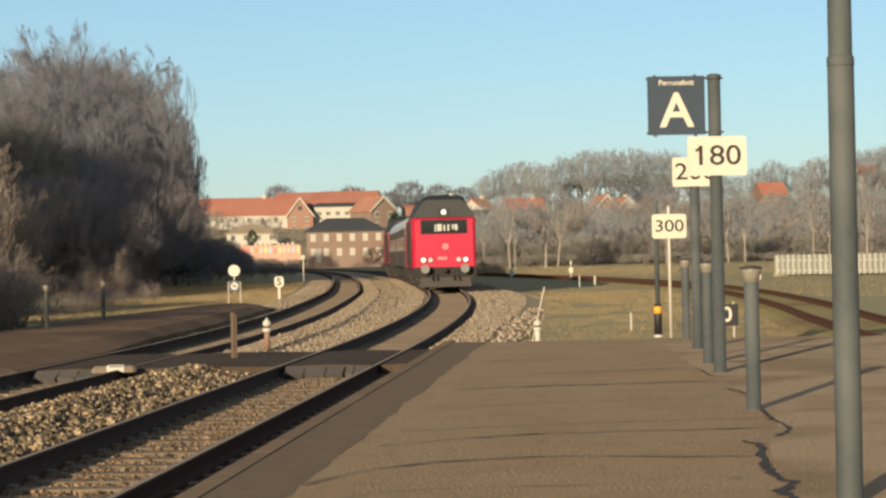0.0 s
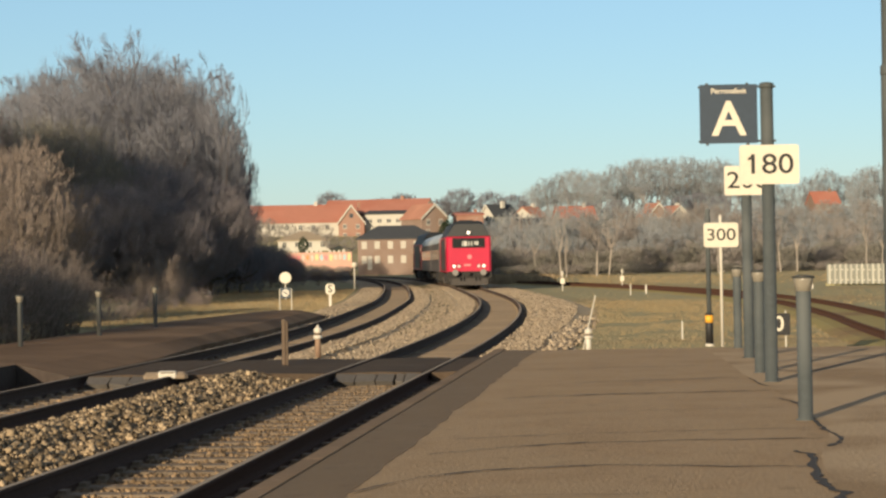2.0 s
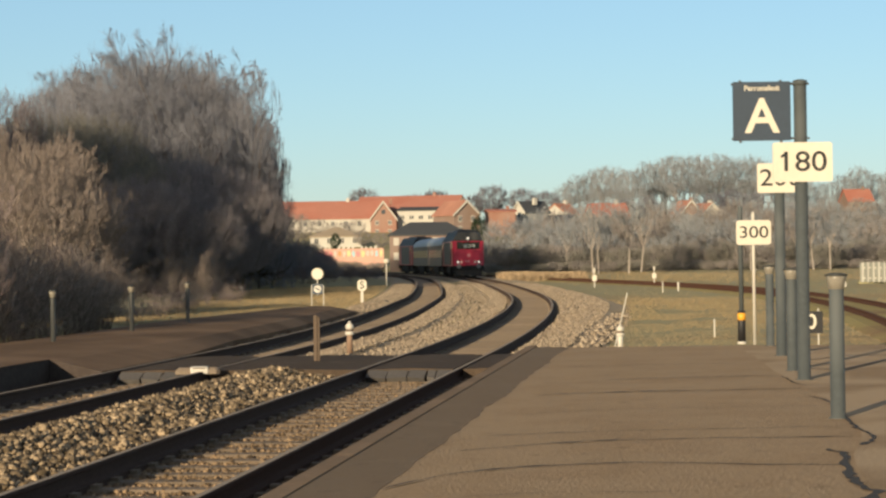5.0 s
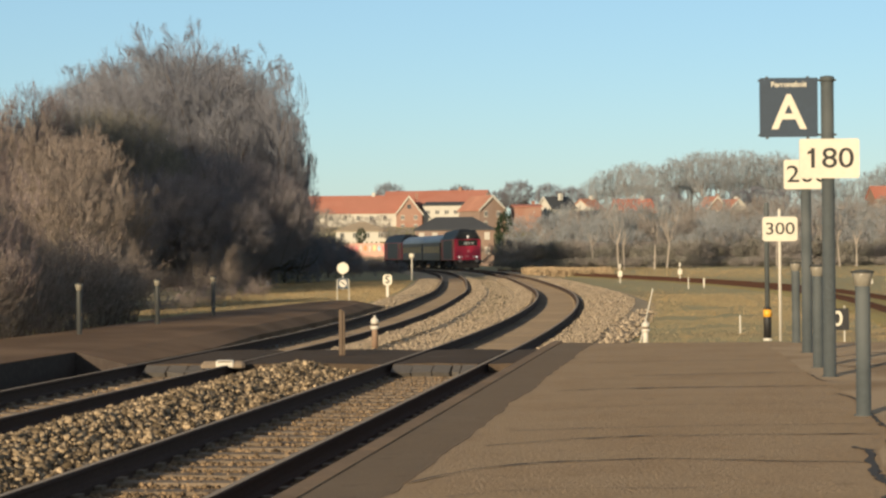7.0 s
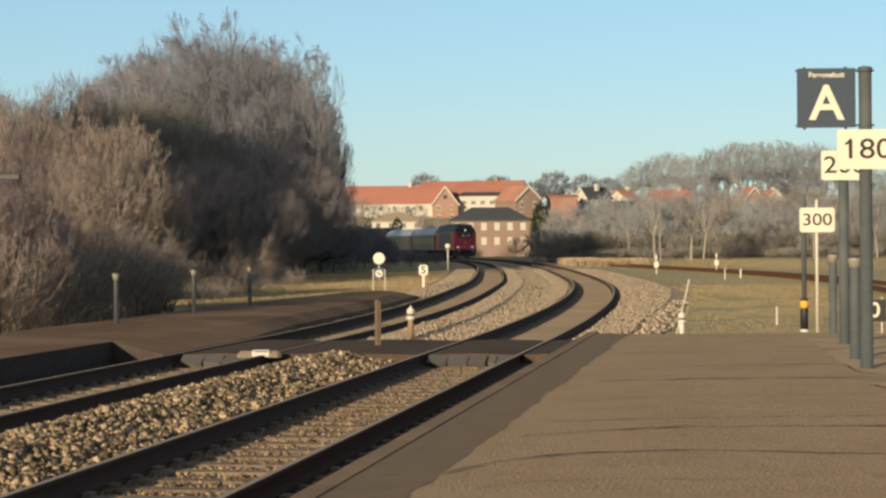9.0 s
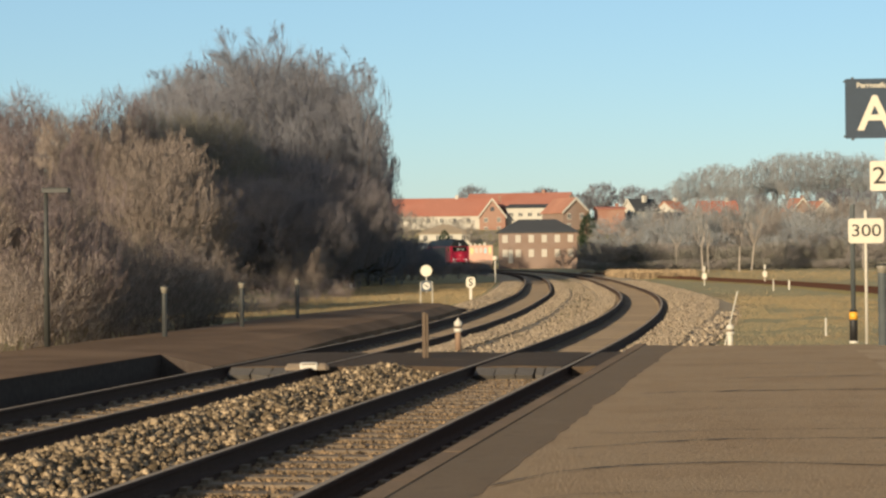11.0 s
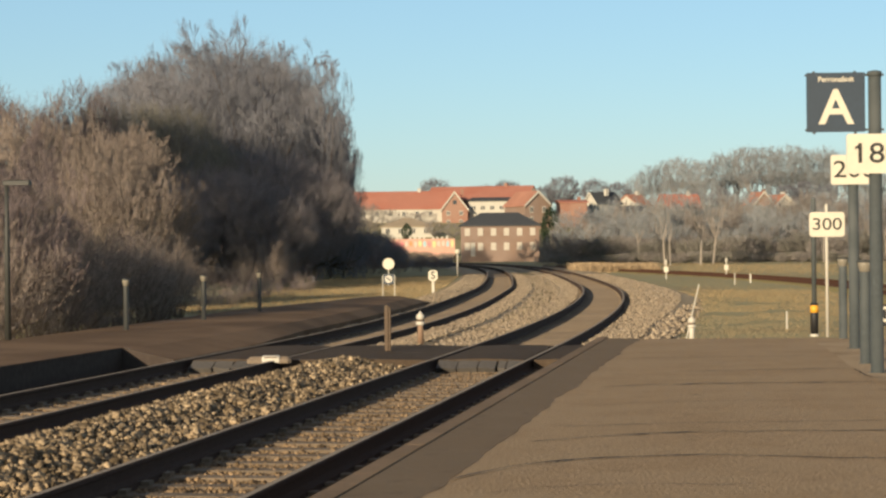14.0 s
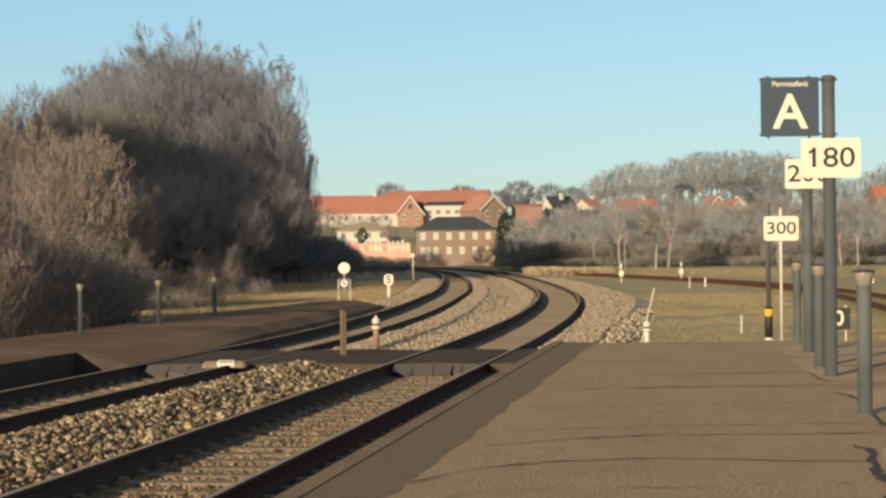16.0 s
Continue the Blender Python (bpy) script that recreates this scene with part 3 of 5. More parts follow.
# lamp on the far platform
LAMP_L = (-8.26, 34.83, 0.0)
fl = thing("lamp_post", pose(LAMP_L[0], LAMP_L[1], 0), "dark lamp post with flat head on the far platform", "lamp post")
part("post", Geo().lathe([(0.055, 0), (0.045, 1.9), (0.038, 1.95), (0.036, 2.70)], 14), LAMP_PAINT, fl, smooth=True)
part("lamp_head", Geo().box(-0.06, -0.09, 2.66, 0.42, 0.09, 2.75, cut=0.02), LAMP_PAINT, fl)

# timber post by the crossing
tp = (-1.69, 34.18, -0.25)
t = thing("timber_post", pose(tp[0], tp[1], -0.3), "weathered split timber post beside the crossing", "post")
part("post", Geo().box(-0.05, -0.05, 0, 0.015, 0.05, 0.86, cut=0.012), WOOD, t)
part("post", Geo().box(0.02, -0.045, 0, 0.055, 0.05, 0.83, cut=0.01), WOOD, t)

# round disc over a small square sign
DISC = (-4.04, 83.0, 0.94)
t = thing("round_signal", pose(DISC[0], DISC[1], -0.45), "round cream disc signal above a small blue square sign", "railway sign")
part("disc", Geo().tube((0, -0.03, DISC[2] + 0.45), (0, 0, DISC[2] + 0.45), 0.235, n=28), SIGNWHITE, t, "pale round disc")
part("disc_rim", Geo().tube((0, -0.022, DISC[2] + 0.45), (0, -0.004, DISC[2] + 0.45), 0.255, n=28), INK, t)
part("post", Geo().tube((-0.24, 0, 0), (-0.24, 0, 0.95), 0.02, n=8).tube((0.24, 0, 0), (0.24, 0, 0.95), 0.02, n=8).tube((0, 0.02, 0.5), (0, 0.02, DISC[2] + 0.45), 0.025, n=8), WHITE, t)
q = plate(0.42, 0.42, SIGNBLUE, t, pose(0, -0.02, DISC[2] + 0.45 - 0.62), round_by=0.01)
part("ring", Geo().tube((0, -0.03, 0), (0, -0.021, 0), 0.155, n=20), WHITE, q, "white ring")
part("bar", Geo().box(-0.1, -0.036, -0.026, 0.1, -0.031, 0.026, m=pose(0, 0, 0, 0, 35, 0)), SIGNBLUE, q)

# sign lettered S
sp = (-2.41, 89.75, -0.35)
t = thing("stop_board", pose(sp[0], sp[1], -0.4), "white board lettered S on a short pale post", "railway sign")
part("post", Geo().box(-0.06, -0.03, 0, 0.06, 0.03, 0.62, cut=0.01), WHITE, t)
o = [(-0.2, -0.14), (-0.12, -0.23), (0.12, -0.23), (0.2, -0.14), (0.2, 0.16), (0.12, 0.24), (-0.12, 0.24), (-0.2, 0.16)]
p = part("sign_plate", Geo().prism(o, -0.03, 0), SIGNWHITE, t, at=pose(0, -0.035, 0.76))
letters("S", 0.46, 0.004, INK, p, pose(0, -0.036, 0, 90), squeeze=1.0)


def dwarf_signal(at, h, label, foot=None):
    t = thing("dwarf_signal", at, label, "railway signal", "dwarf signals")
    part("post", Geo().lathe([(0.06, 0), (0.055, h * 0.55), (0.05, h * 0.56)], 12), foot or WHITE, t, smooth=True)
    part("lantern", Geo().lathe([(0.05, h * 0.55), (0.085, h * 0.58), (0.085, h * 0.66), (0.06, h * 0.68), (0.055, h * 0.74), (0.08, h * 0.76), (0.075, h * 0.87), (0.03, h * 0.93), (0.012, h)], 14), WHITE, t, "cream lantern", smooth=True)
    part("band", Geo().lathe([(0.07, h * 0.66), (0.062, h * 0.74)], 14), WOOD, t, "brown band")
    return t


d1 = (-1.29, 38.76, -0.25)
dwarf_signal(pose(d1[0], d1[1], -0.3), 0.62, "small cream lantern signal on a rusty post between the tracks", mat("rust_stained_paint", (0.30, 0.20, 0.13), (0.20, 0.125, 0.08), 6, 0.8))
d2 = (4.03, 40.39, -0.3)
dwarf_signal(pose(d2[0], d2[1], -0.42), 0.55, "small cream lantern signal in the grass")
# leaning pale stake behind it
t = thing("leaning_stake", pose(d2[0], d2[1] + 1.2, -0.42), "tall thin pale stake leaning in the grass", "stake")
part("stake", Geo().tube((0, 0, 0), (0.28, 0, 1.15), 0.012, n=8), WHITE, t)


def marker(at, h, w, material, label, name="marker_post", group="trackside markers"):
    t = thing(name, at, label, "marker", group)
    part("post", Geo().box(-w / 2, -0.03, 0, w / 2, 0.03, h, cut=w * 0.2), material, t)
    return t


# white head posts and stakes round the tracks
for (x, y, z), h in (((-2.2, 149.0, -0.4), 1.6), ):
    t = thing("white_topped_post", pose(x, y, -0.4), "thin pale post with a round white head", "railway sign")
    part("post", Geo().tube((0, 0, 0), (0, 0, h), 0.05, n=10), WHITE, t)
    part("head", Geo().lathe([(0.1, h), (0.2, h + 0.05), (0.2, h + 0.28), (0.1, h + 0.36)], 14), SIGNWHITE, t, smooth=True)
for (x, y, z), h, w in (((-10.99, 127.84, -0.42), 0.34, 0.2), ((6.87, 46.96, -0.42), 0.42, 0.035), ((10.87, 42.71, -0.42), 0.78, 0.06), ((13.92, 108.11, -0.42), 0.5, 0.09), ((24.11, 114.18, -0.42), 0.3, 0.15), ((12.61, 104.15, -0.42), 0.6, 0.05)):
    marker(pose(x, y, -0.42), h, w, WHITE, "short white marker post in the grass")
for (x, y, z) in ((10.92, 124.73, -0.42), (15.63, 133.61, -0.42)):
    t = thing("point_signal", pose(x, y, -0.42), "white point indicator box on a thin post", "railway signal", "point indicators")
    part("post", Geo().tube((0, 0, 0), (0, 0, 1.2), 0.035, n=8), WHITE, t)
    part("box", Geo().box(-0.14, -0.12, 0.42, 0.14, 0.12, 0.76, cut=0.03), SIGNWHITE, t)
    part("lantern", Geo().box(-0.06, -0.06, 0.95, 0.06, 0.06, 1.2, cut=0.02), WHITE, t)

# black sign with a white ring, behind the posts
bs = (7.57, 38.79, -0.3)
t = thing("black_sign", pose(bs[0], bs[1], -0.3), "small black sign with a white ring on a thin post", "sign")
part("post", Geo().tube((0.1, 0.02, 0), (0.1, 0.02, 0.72), 0.015, n=8), WHITE, t)
p = plate(0.36, 0.42, INK, t, pose(0, 0, 0.46), round_by=0.02)
letters("0", 0.4, 0.003, SIGNWHITE, p, pose(-0.04, -0.023, 0, 90))

# pale concrete block lying by the second track
bx = (-3.36, 31.48, -0.2)
t = thing("concrete_block", pose(bx[0], bx[1], -0.25, 0, 0, 4), "pale painted hollow block lying between the rails", "block")
part("body", Geo().box(-0.38, -0.12, 0, 0.30, 0.12, 0.1, cut=0.05), mat("dirty_block_concrete", (0.26, 0.205, 0.145), (0.17, 0.13, 0.09), 8, 0.9, bump=0.6), t)
part("panel", Geo().box(-0.15, -0.135, 0.01, 0.13, 0.11, 0.115, cut=0.02), WHITE, t, "dirty cream plate")
part("slot", Geo().box(-0.11, -0.14, 0.085, 0.09, -0.1, 0.102), WOOD, t, "brown slot")

# white palisade fence across the field
f0, f1 = (27.93, 127.0, -0.37), (36.0, 122.0, -0.68)
fence = thing("fence", pose(0, 0, 0), "ribbed pale panel fence at the edge of the field", "fence")
part("rail", Geo().tube((f0[0], f0[1] + 0.06, 0.55), (f1[0], f1[1] + 0.06, 0.45), 0.04, n=6), WHITE, fence)
part("rail", Geo().tube((f0[0], f0[1] + 0.06, -0.1), (f1[0], f1[1] + 0.06, -0.2), 0.04, n=6), WHITE, fence)
part("plinth", Geo().prism([(f0[0] - 0.2, -0.7), (f1[0] + 0.2, -0.7), (f1[0] + 0.2, GROUND + 0.16), (f0[0] - 0.2, GROUND + 0.16)], f0[1] + 0.1, f0[1] + 0.4), GRASS, fence, "grassy bank under the slats")
slat = Geo().box(-0.163, -0.015, 0, 0.163, 0.015, 1.2).box(-0.055, -0.05, -0.03, 0.055, -0.015, 1.22, k=1).mesh("slat", [mat("fence_panel", (0.25, 0.255, 0.22), (0.19, 0.195, 0.17), 3, 0.7, piece=0.12), mat("fence_white", (0.46, 0.45, 0.38), (0.36, 0.355, 0.30), 3, 0.7, piece=0.12)])
for i in range(28):
    w = i / 27
    part("slat", slat, None, fence, at=pose(f0[0] + (f1[0] - f0[0]) * w, f0[1] + (f1[1] - f0[1]) * w, GROUND + 0.13 + 0.03 * noise.noise((i, 0, 0)), 0, noise.noise((i, 3, 0)) * 0.8, 0))


# ---- the train ----
TRAIN_RED = mat("train_red", (0.50, 0.012, 0.046), (0.43, 0.010, 0.039), 1.5, 0.35)
TRAIN_DARK = mat("train_roof_dark", (0.018, 0.021, 0.022), (0.026, 0.028, 0.029), 1.5, 0.6)
TRAIN_UNDER = mat("train_underframe", (0.022, 0.02, 0.018), (0.032, 0.029, 0.026), 3, 0.9)
COACH_SIDE = mat("coach_side_grey", (0.09, 0.075, 0.075), (0.07, 0.06, 0.06), 1.5, 0.45)
COACH_ROOF = mat("coach_roof_silver", (0.45, 0.50, 0.54), (0.38, 0.43, 0.47), 1.5, 0.5)
WINDOW = glass("dark_window", (0.012, 0.014, 0.016))
HEADLIGHT = mat("lit_headlight", (1.0, 0.93, 0.8), (1.0, 0.93, 0.8), 1, 0.3, glow=0.4)
PALE_RED = mat("faded_pink_enamel", (0.62, 0.22, 0.22), (0.52, 0.16, 0.17), 4, 0.4)
TAIL = mat("lamp_glass", (0.75, 0.5, 0.48), (0.65, 0.42, 0.4), 4, 0.2)


def engine(name, length, label):
    """Origin on rail level under the middle; the end that the camera sees is at -y."""
    t = thing(name, pose(0, 0, 0), label, "locomotive", "the train")
    L = length / 2
    W = 1.44
    # body shell: flat sides, cab ends leaning in a little, roof chamfered
    g = Geo()
    rows = []
    for y, inset, top in ((-L, 0.12, 3.22), (-L + 0.12, 0.0, 3.3), (L - 0.12, 0.0, 3.3), (L, 0.12, 3.22)):
        w = W - inset
        rows.append([(-w, y, 1.0), (w, y, 1.0), (w + 0.0, y, top), (-w, y, top)])
    g.sweep(rows)
    part("body", g, TRAIN_RED, t)
    g = Geo()
    rows = []
    for y, k in ((-L + 0.05, 0.0), (-L + 0.55, 1.0), (L - 0.55, 1.0), (L - 0.05, 0.0)):
        h = 4.3 if k else 4.1
        w = W - 0.04
        rows.append([(-w, y, 3.305), (w, y, 3.305), (w - 0.06, y, 3.4), (0.95, y, h - 0.1), (0.75, y, h), (-0.75, y, h), (-0.95, y, h - 0.1), (-w + 0.06, y, 3.4)])
    g.sweep(rows)
    part("roof", g, TRAIN_DARK, t, "dark chamfered roof")
    for y in (-L * 0.45, 0.0, L * 0.45):
        part("roof_vent", Geo().box(-0.5, y - 1.0, 4.25, 0.5, y + 1.0, 4.42, cut=0.06), TRAIN_DARK, t)
    for end in (-1, 1):
        y = end * L
        out = lambda d: y + end * d
        lo = lambda a, b: (min(a, b), max(a, b))
        a, b = lo(out(-0.02), out(0.03))
        ws = part("windscreen", Geo().box(-1.05, a, 2.56, 1.05, b, 3.2), WINDOW, t, "wide dark windscreen")
        for x0, x1, z0, z1 in ((-0.42, -0.36, 2.66, 2.98), (-0.02, 0.06, 2.7, 2.96), (0.16, 0.24, 2.68, 2.98), (0.36, 0.44, 2.76, 2.98)):
            part("cab_fitting", Geo().box(x0, min(a, b) - 0.012, z0, x1, max(a, b) + 0.012, z1), MATS["cab_blind"] if "cab_blind" in MATS else mat("cab_blind", (0.5, 0.5, 0.45), (0.4, 0.4, 0.36), 4, 0.6), ws)
        part("wiper_panel", Geo().box(-0.32, min(b, a) - 0.02 if end < 0 else a, 2.68, -0.1, b if end < 0 else b + 0.02, 3.0, cut=0.0), mat("cab_blind", (0.5, 0.5, 0.45), (0.4, 0.4, 0.36), 4, 0.6), ws, "pale sun blind")
        part("wiper_panel", Geo().box(0.48, min(b, a) - 0.02 if end < 0 else a, 2.72, 0.62, b if end < 0 else b + 0.02, 2.98), MATS["cab_blind"], ws, "pale sun blind")
        part("emblem", Geo().tube((0.05, out(0.0), 1.98), (0.05, out(0.03), 1.98), 0.15, n=20), PALE_RED, t, "round pale emblem")
        part("number_bar", Geo().box(-0.32, a, 1.38, 0.12, b, 1.52), PALE_RED, t, "pale number bars")
        for x in (-0.96, -0.64, 0.64, 0.96):
            m = HEADLIGHT if abs(x) > 0.8 else TAIL
            part("lamp", Geo().tube((x, out(-0.01), 1.38), (x, out(0.06), 1.38), 0.105, n=16), m, t, "round end lamp")
            part("lamp_ring", Geo().tube((x, out(-0.01), 1.38), (x, out(0.045), 1.38), 0.135, n=16), TRAIN_UNDER, t)
        part("top_lamp", Geo().tube((0, out(-0.45), 3.54), (0, out(0.02), 3.54), 0.11, n=16), HEADLIGHT, t, "lit round top lamp")
        part("lamp_housing", Geo().box(-0.26, min(out(-0.5), out(-0.02)), 3.32, 0.26, max(out(-0.5), out(-0.02)), 3.72, cut=0.04), TRAIN_DARK, t)
        g = Geo().box(-1.42, min(out(-0.4), out(0.05)), 0.62, 1.42, max(out(-0.4), out(0.05)), 1.05)
        part("buffer_beam", g, TRAIN_UNDER, t)
        for x in (-0.9, 0.9):
            part("buffer", Geo().tube((x, out(0), 0.98), (x, out(0.5), 0.98), 0.1, n=12).tube((x, out(0.5), 0.98), (x, out(0.58), 0.98), 0.2, n=18), mat("buffer_steel", (0.22, 0.21, 0.19), (0.15, 0.14, 0.13), 4, 0.5), t, "round steel buffer")
        part("coupling", Geo().box(-0.09, min(out(0.0), out(0.45)), 0.82, 0.09, max(out(0.0), out(0.45)), 1.0, cut=0.02), TRAIN_UNDER, t)
        for x in (-0.55, -0.35, 0.38, 0.6):
            part("brake_hose", Geo().tube((x, out(0.02), 0.92), (x * 1.05, out(0.16), 0.45), 0.035, n=8), INK, t)
        for x in (-1.32, 1.32):
            part("step", Geo().box(x - 0.14, min(out(-0.15), out(0.1)), 0.32, x + 0.14, max(out(-0.15), out(0.1)), 0.36).box(x - 0.14, min(out(-0.02), out(0.02)), 0.32, x - 0.11, max(out(-0.02), out(0.02)), 0.98).box(x + 0.11, min(out(-0.02), out(0.02)), 0.32, x + 0.14, max(out(-0.02), out(0.02)), 0.98), TRAIN_UNDER, t, "dark cab step")
        part("snow_plough", Geo().prism([(-1.2, 0.15), (1.2, 0.15), (1.3, 0.62), (-1.3, 0.62)], min(out(-0.3), out(-0.05)), max(out(-0.3), out(-0.05))), mat("plough_grey", (0.055, 0.047, 0.04), (0.038, 0.032, 0.028), 4, 0.7), t, "dusty grey plough")
        for x in (-1, 1):
            xx = x * W
            p0, p1 = lo(xx - x * 0.01, xx + x * 0.015)
            y0, y1 = lo(out(-1.5), out(-0.75))
            part("side_window", Geo().box(p0, y0, 2.5, p1, y1, 3.12), WINDOW, t)
            y0, y1 = lo(out(-2.6), out(-1.85))
            part("cab_door", Geo().box(p0, y0, 1.1, p1, y1, 3.15), mat("door_red", (0.5, 0.012, 0.025), (0.42, 0.01, 0.02), 2, 0.4), t)
            # handrail
            part("handrail", Geo().tube((xx + x * 0.05, out(-1.75), 1.1), (xx + x * 0.05, out(-1.75), 2.6), 0.02, n=6), TRAIN_DARK, t)
    for x in (-1, 1):
        p0, p1 = sorted((x * W - x * 0.01, x * W + x * 0.012))
        part("side_panel", Geo().box(p0, -L + 3.0, 1.1, p1, L - 3.0, 3.2), mat("engine_side_dark", (0.06, 0.055, 0.058), (0.045, 0.042, 0.045), 2, 0.5), t, "dark grey side panel")
    bogies(t, L)
    return t


def bogies(t, L):
    for y in (-L * 0.62, L * 0.62):
        b = part("bogie", Geo().box(-1.15, y - 2.0, 0.42, 1.15, y + 2.0, 0.8, cut=0.08), TRAIN_UNDER, t)
        for dy in (-1.45, 0, 1.45):
            for x in (-0.82, 0.69):
                part("wheel", Geo().tube((x, y + dy, 0.5), (x + 0.13, y + dy, 0.5), 0.5, n=20), TRAIN_UNDER, b)
    part("fuel_tank", Geo().box(-1.3, -L * 0.28, 0.3, 1.3, L * 0.28, 0.98, cut=0.1), TRAIN_UNDER, t)


def coach(length):
    t = thing("coach", pose(0, 0, 0), "dark grey passenger coach with a silver roof", "railway coach", "the train")
    L, W = length / 2, 1.47
    g = Geo().sweep([[(-W, y, 0.95), (W, y, 0.95), (W, y, 3.05), (-W, y, 3.05)] for y in (-L, L)])
    part("body", g, COACH_SIDE, t)
    arc = [(W * math.cos(a), 3.06 + 0.95 * math.sin(a)) for a in [math.pi * i / 14 for i in range(15)]]
    part("roof", Geo().sweep([[(x, y, z) for x, z in arc] for y in (-L, L)]), COACH_ROOF, t, "curved silver roof", smooth=False)
    n = int(length / 2.2)
    for i in range(n):
        y = -L + 1.6 + (length - 3.2) * i / (n - 1)
        for x in (-1, 1):
            p0, p1 = sorted((x * W - x * 0.01, x * W + x * 0.012))
            part("window", Geo().box(p0, y - 0.6, 1.85, p1, y + 0.6, 2.6), WINDOW, t)
    for y in (-L, L):
        part("gangway", Geo().box(-0.55, min(y, y * 1.04), 1.05, 0.55, max(y, y * 1.04), 3.1), INK, t)
    bogies(t, L)
    return t


LEAD = engine("locomotive", 16.0, "bright red diesel locomotive with dark roof and lit lamps")
COACHES = [coach(17.2), coach(17.2)]
TAIL_END = engine("locomotive", 14.0, "second red diesel locomotive at the far end of the train")


# ---- town ----
TILE_RED = mat("red_roof_tiles", (0.42, 0.18, 0.125), (0.355, 0.148, 0.10), 0.4, 0.85, c=(0.35, 0.13, 0.085), c_scale=0.12, c_amount=0.4)
TILE_ORANGE = mat("orange_roof_tiles", (0.46, 0.22, 0.145), (0.39, 0.185, 0.12), 0.4, 0.85, c=(0.34, 0.16, 0.105), c_scale=0.15)
SLATE = mat("dark_slate_roof", (0.06, 0.065, 0.07), (0.045, 0.05, 0.055), 0.5, 0.8)
BRICK = mat("red_brick_wall", (0.30, 0.155, 0.11), (0.24, 0.125, 0.09), 0.6, 0.9, c=(0.28, 0.17, 0.125), c_scale=0.2)
BRICK2 = mat("brown_brick_wall", (0.257, 0.182, 0.14), (0.204, 0.143, 0.11), 0.6, 0.95, c=(0.237, 0.178, 0.146), c_scale=0.2)
PLASTER = mat("cream_plaster", (0.513, 0.49, 0.426), (0.437, 0.418, 0.358), 0.6, 0.9)
BLIND = mat("drawn_cream_blind", (0.475, 0.439, 0.37), (0.38, 0.347, 0.291), 2, 0.6)
PANE = glass("far_window_pane", (0.05, 0.055, 0.06), 0.2)


def house(name, base, w, d, eaves, ridge, wall, roof, label, turn=0.0, storeys=2, across=5, gable_front=False, hip=0.0, win=(0.9, 1.3), pane=None):
    """Base: middle of the front wall's foot. The front faces the camera; the ridge runs along it unless gable_front."""
    x, y, z = base
    t = thing(name, pose(x, y, z - 2.6, 0, 0, turn), label, "house", "town houses")
    e, r = eaves + 2.6, ridge + 2.6
    g = Geo().box(-w / 2, 0, 0, w / 2, d, e)
    if gable_front:
        g.prism([(-w / 2, e), (w / 2, e), (0, r)], 0.0, 0.3).prism([(-w / 2, e), (w / 2, e), (0, r)], d - 0.3, d)
    elif not hip:
        for s in (-1, 1):
            a, b = sorted((s * w / 2, s * (w / 2 - 0.3)))
            g.add([(xx, yy, zz) for xx in (a, b) for yy, zz in ((0, e), (d, e), (d / 2, r))], [(0, 1, 2), (3, 5, 4), (0, 3, 4, 1), (1, 4, 5, 2), (2, 5, 3, 0)])
    part("wall", g, wall, t)
    o, k = 0.35, 0.16
    g = Geo()
    if gable_front:
        for s in (-1, 1):
            a, b, c, f = (s * (w / 2 + o), e - o * (r - e) / (w / 2)), (0, r), (0, r + k * 1.6), (s * (w / 2 + o), e - o * (r - e) / (w / 2) + k)
            g.prism([a, b, c, f], -o, d + o)
    elif hip:
        low = [(-w / 2 - o, -o, e - 0.1), (w / 2 + o, -o, e - 0.1), (w / 2 + o, d + o, e - 0.1), (-w / 2 - o, d + o, e - 0.1)]
        top = [(-w / 2 + hip, d / 2 - 0.1, r), (w / 2 - hip, d / 2 - 0.1, r), (w / 2 - hip, d / 2 + 0.1, r), (-w / 2 + hip, d / 2 + 0.1, r)]
        low2 = [(a, b, c + k) for a, b, c in low]
        g.sweep([low, low2, top])
    else:
        run = d / 2
        sl = o * (r - e) / run
        for s in (-1, 1):
            f = lambda v: d / 2 + s * v
            g.add([(xx, f(v), zz) for xx in (-w / 2 - o, w / 2 + o) for v, zz in ((run + o, e - sl), (0, r), (0, r + k * 1.6), (run + o, e - sl + k))],
                  [(0, 1, 2, 3), (7, 6, 5, 4), (0, 4, 5, 1), (1, 5, 6, 2), (2, 6, 7, 3), (3, 7, 4, 0)])
    part("roof", g, roof, t)
    if gable_front:
        for s in (-1, 1):
            a = (s * (w / 2 + o), e - o * (r - e) / (w / 2) - 0.2)
            part("bargeboard", Geo().prism([a, (0, r - 0.2), (0, r + 0.3), (a[0], a[1] + 0.45)], -o - 0.1, -o), PLASTER, t, "white bargeboard")
    sh = (e - 2.6) / storeys
    for j in range(storeys):
        for i in range(across):
            cx, cz = -w / 2 + w * (i + 0.5) / across, 2.6 + sh * (j + 0.55)
            wd = part("window", Geo().box(cx - win[0] / 2, -0.06, cz - win[1] / 2, cx + win[0] / 2, 0.02, cz + win[1] / 2), PLASTER, t)
            for s in (-1, 1):
                part("pane", Geo().box(cx + s * win[0] * 0.23 - win[0] * 0.16, -0.075, cz - win[1] * 0.38, cx + s * win[0] * 0.23 + win[0] * 0.16, -0.062, cz + win[1] * 0.38), pane or PANE, wd)
    if not hip:
        part("chimney", Geo().box(w * 0.22, d / 2 - 0.4, r - 0.6, w * 0.22 + 0.7, d / 2 + 0.4, r + 0.9), wall, t)
    return t


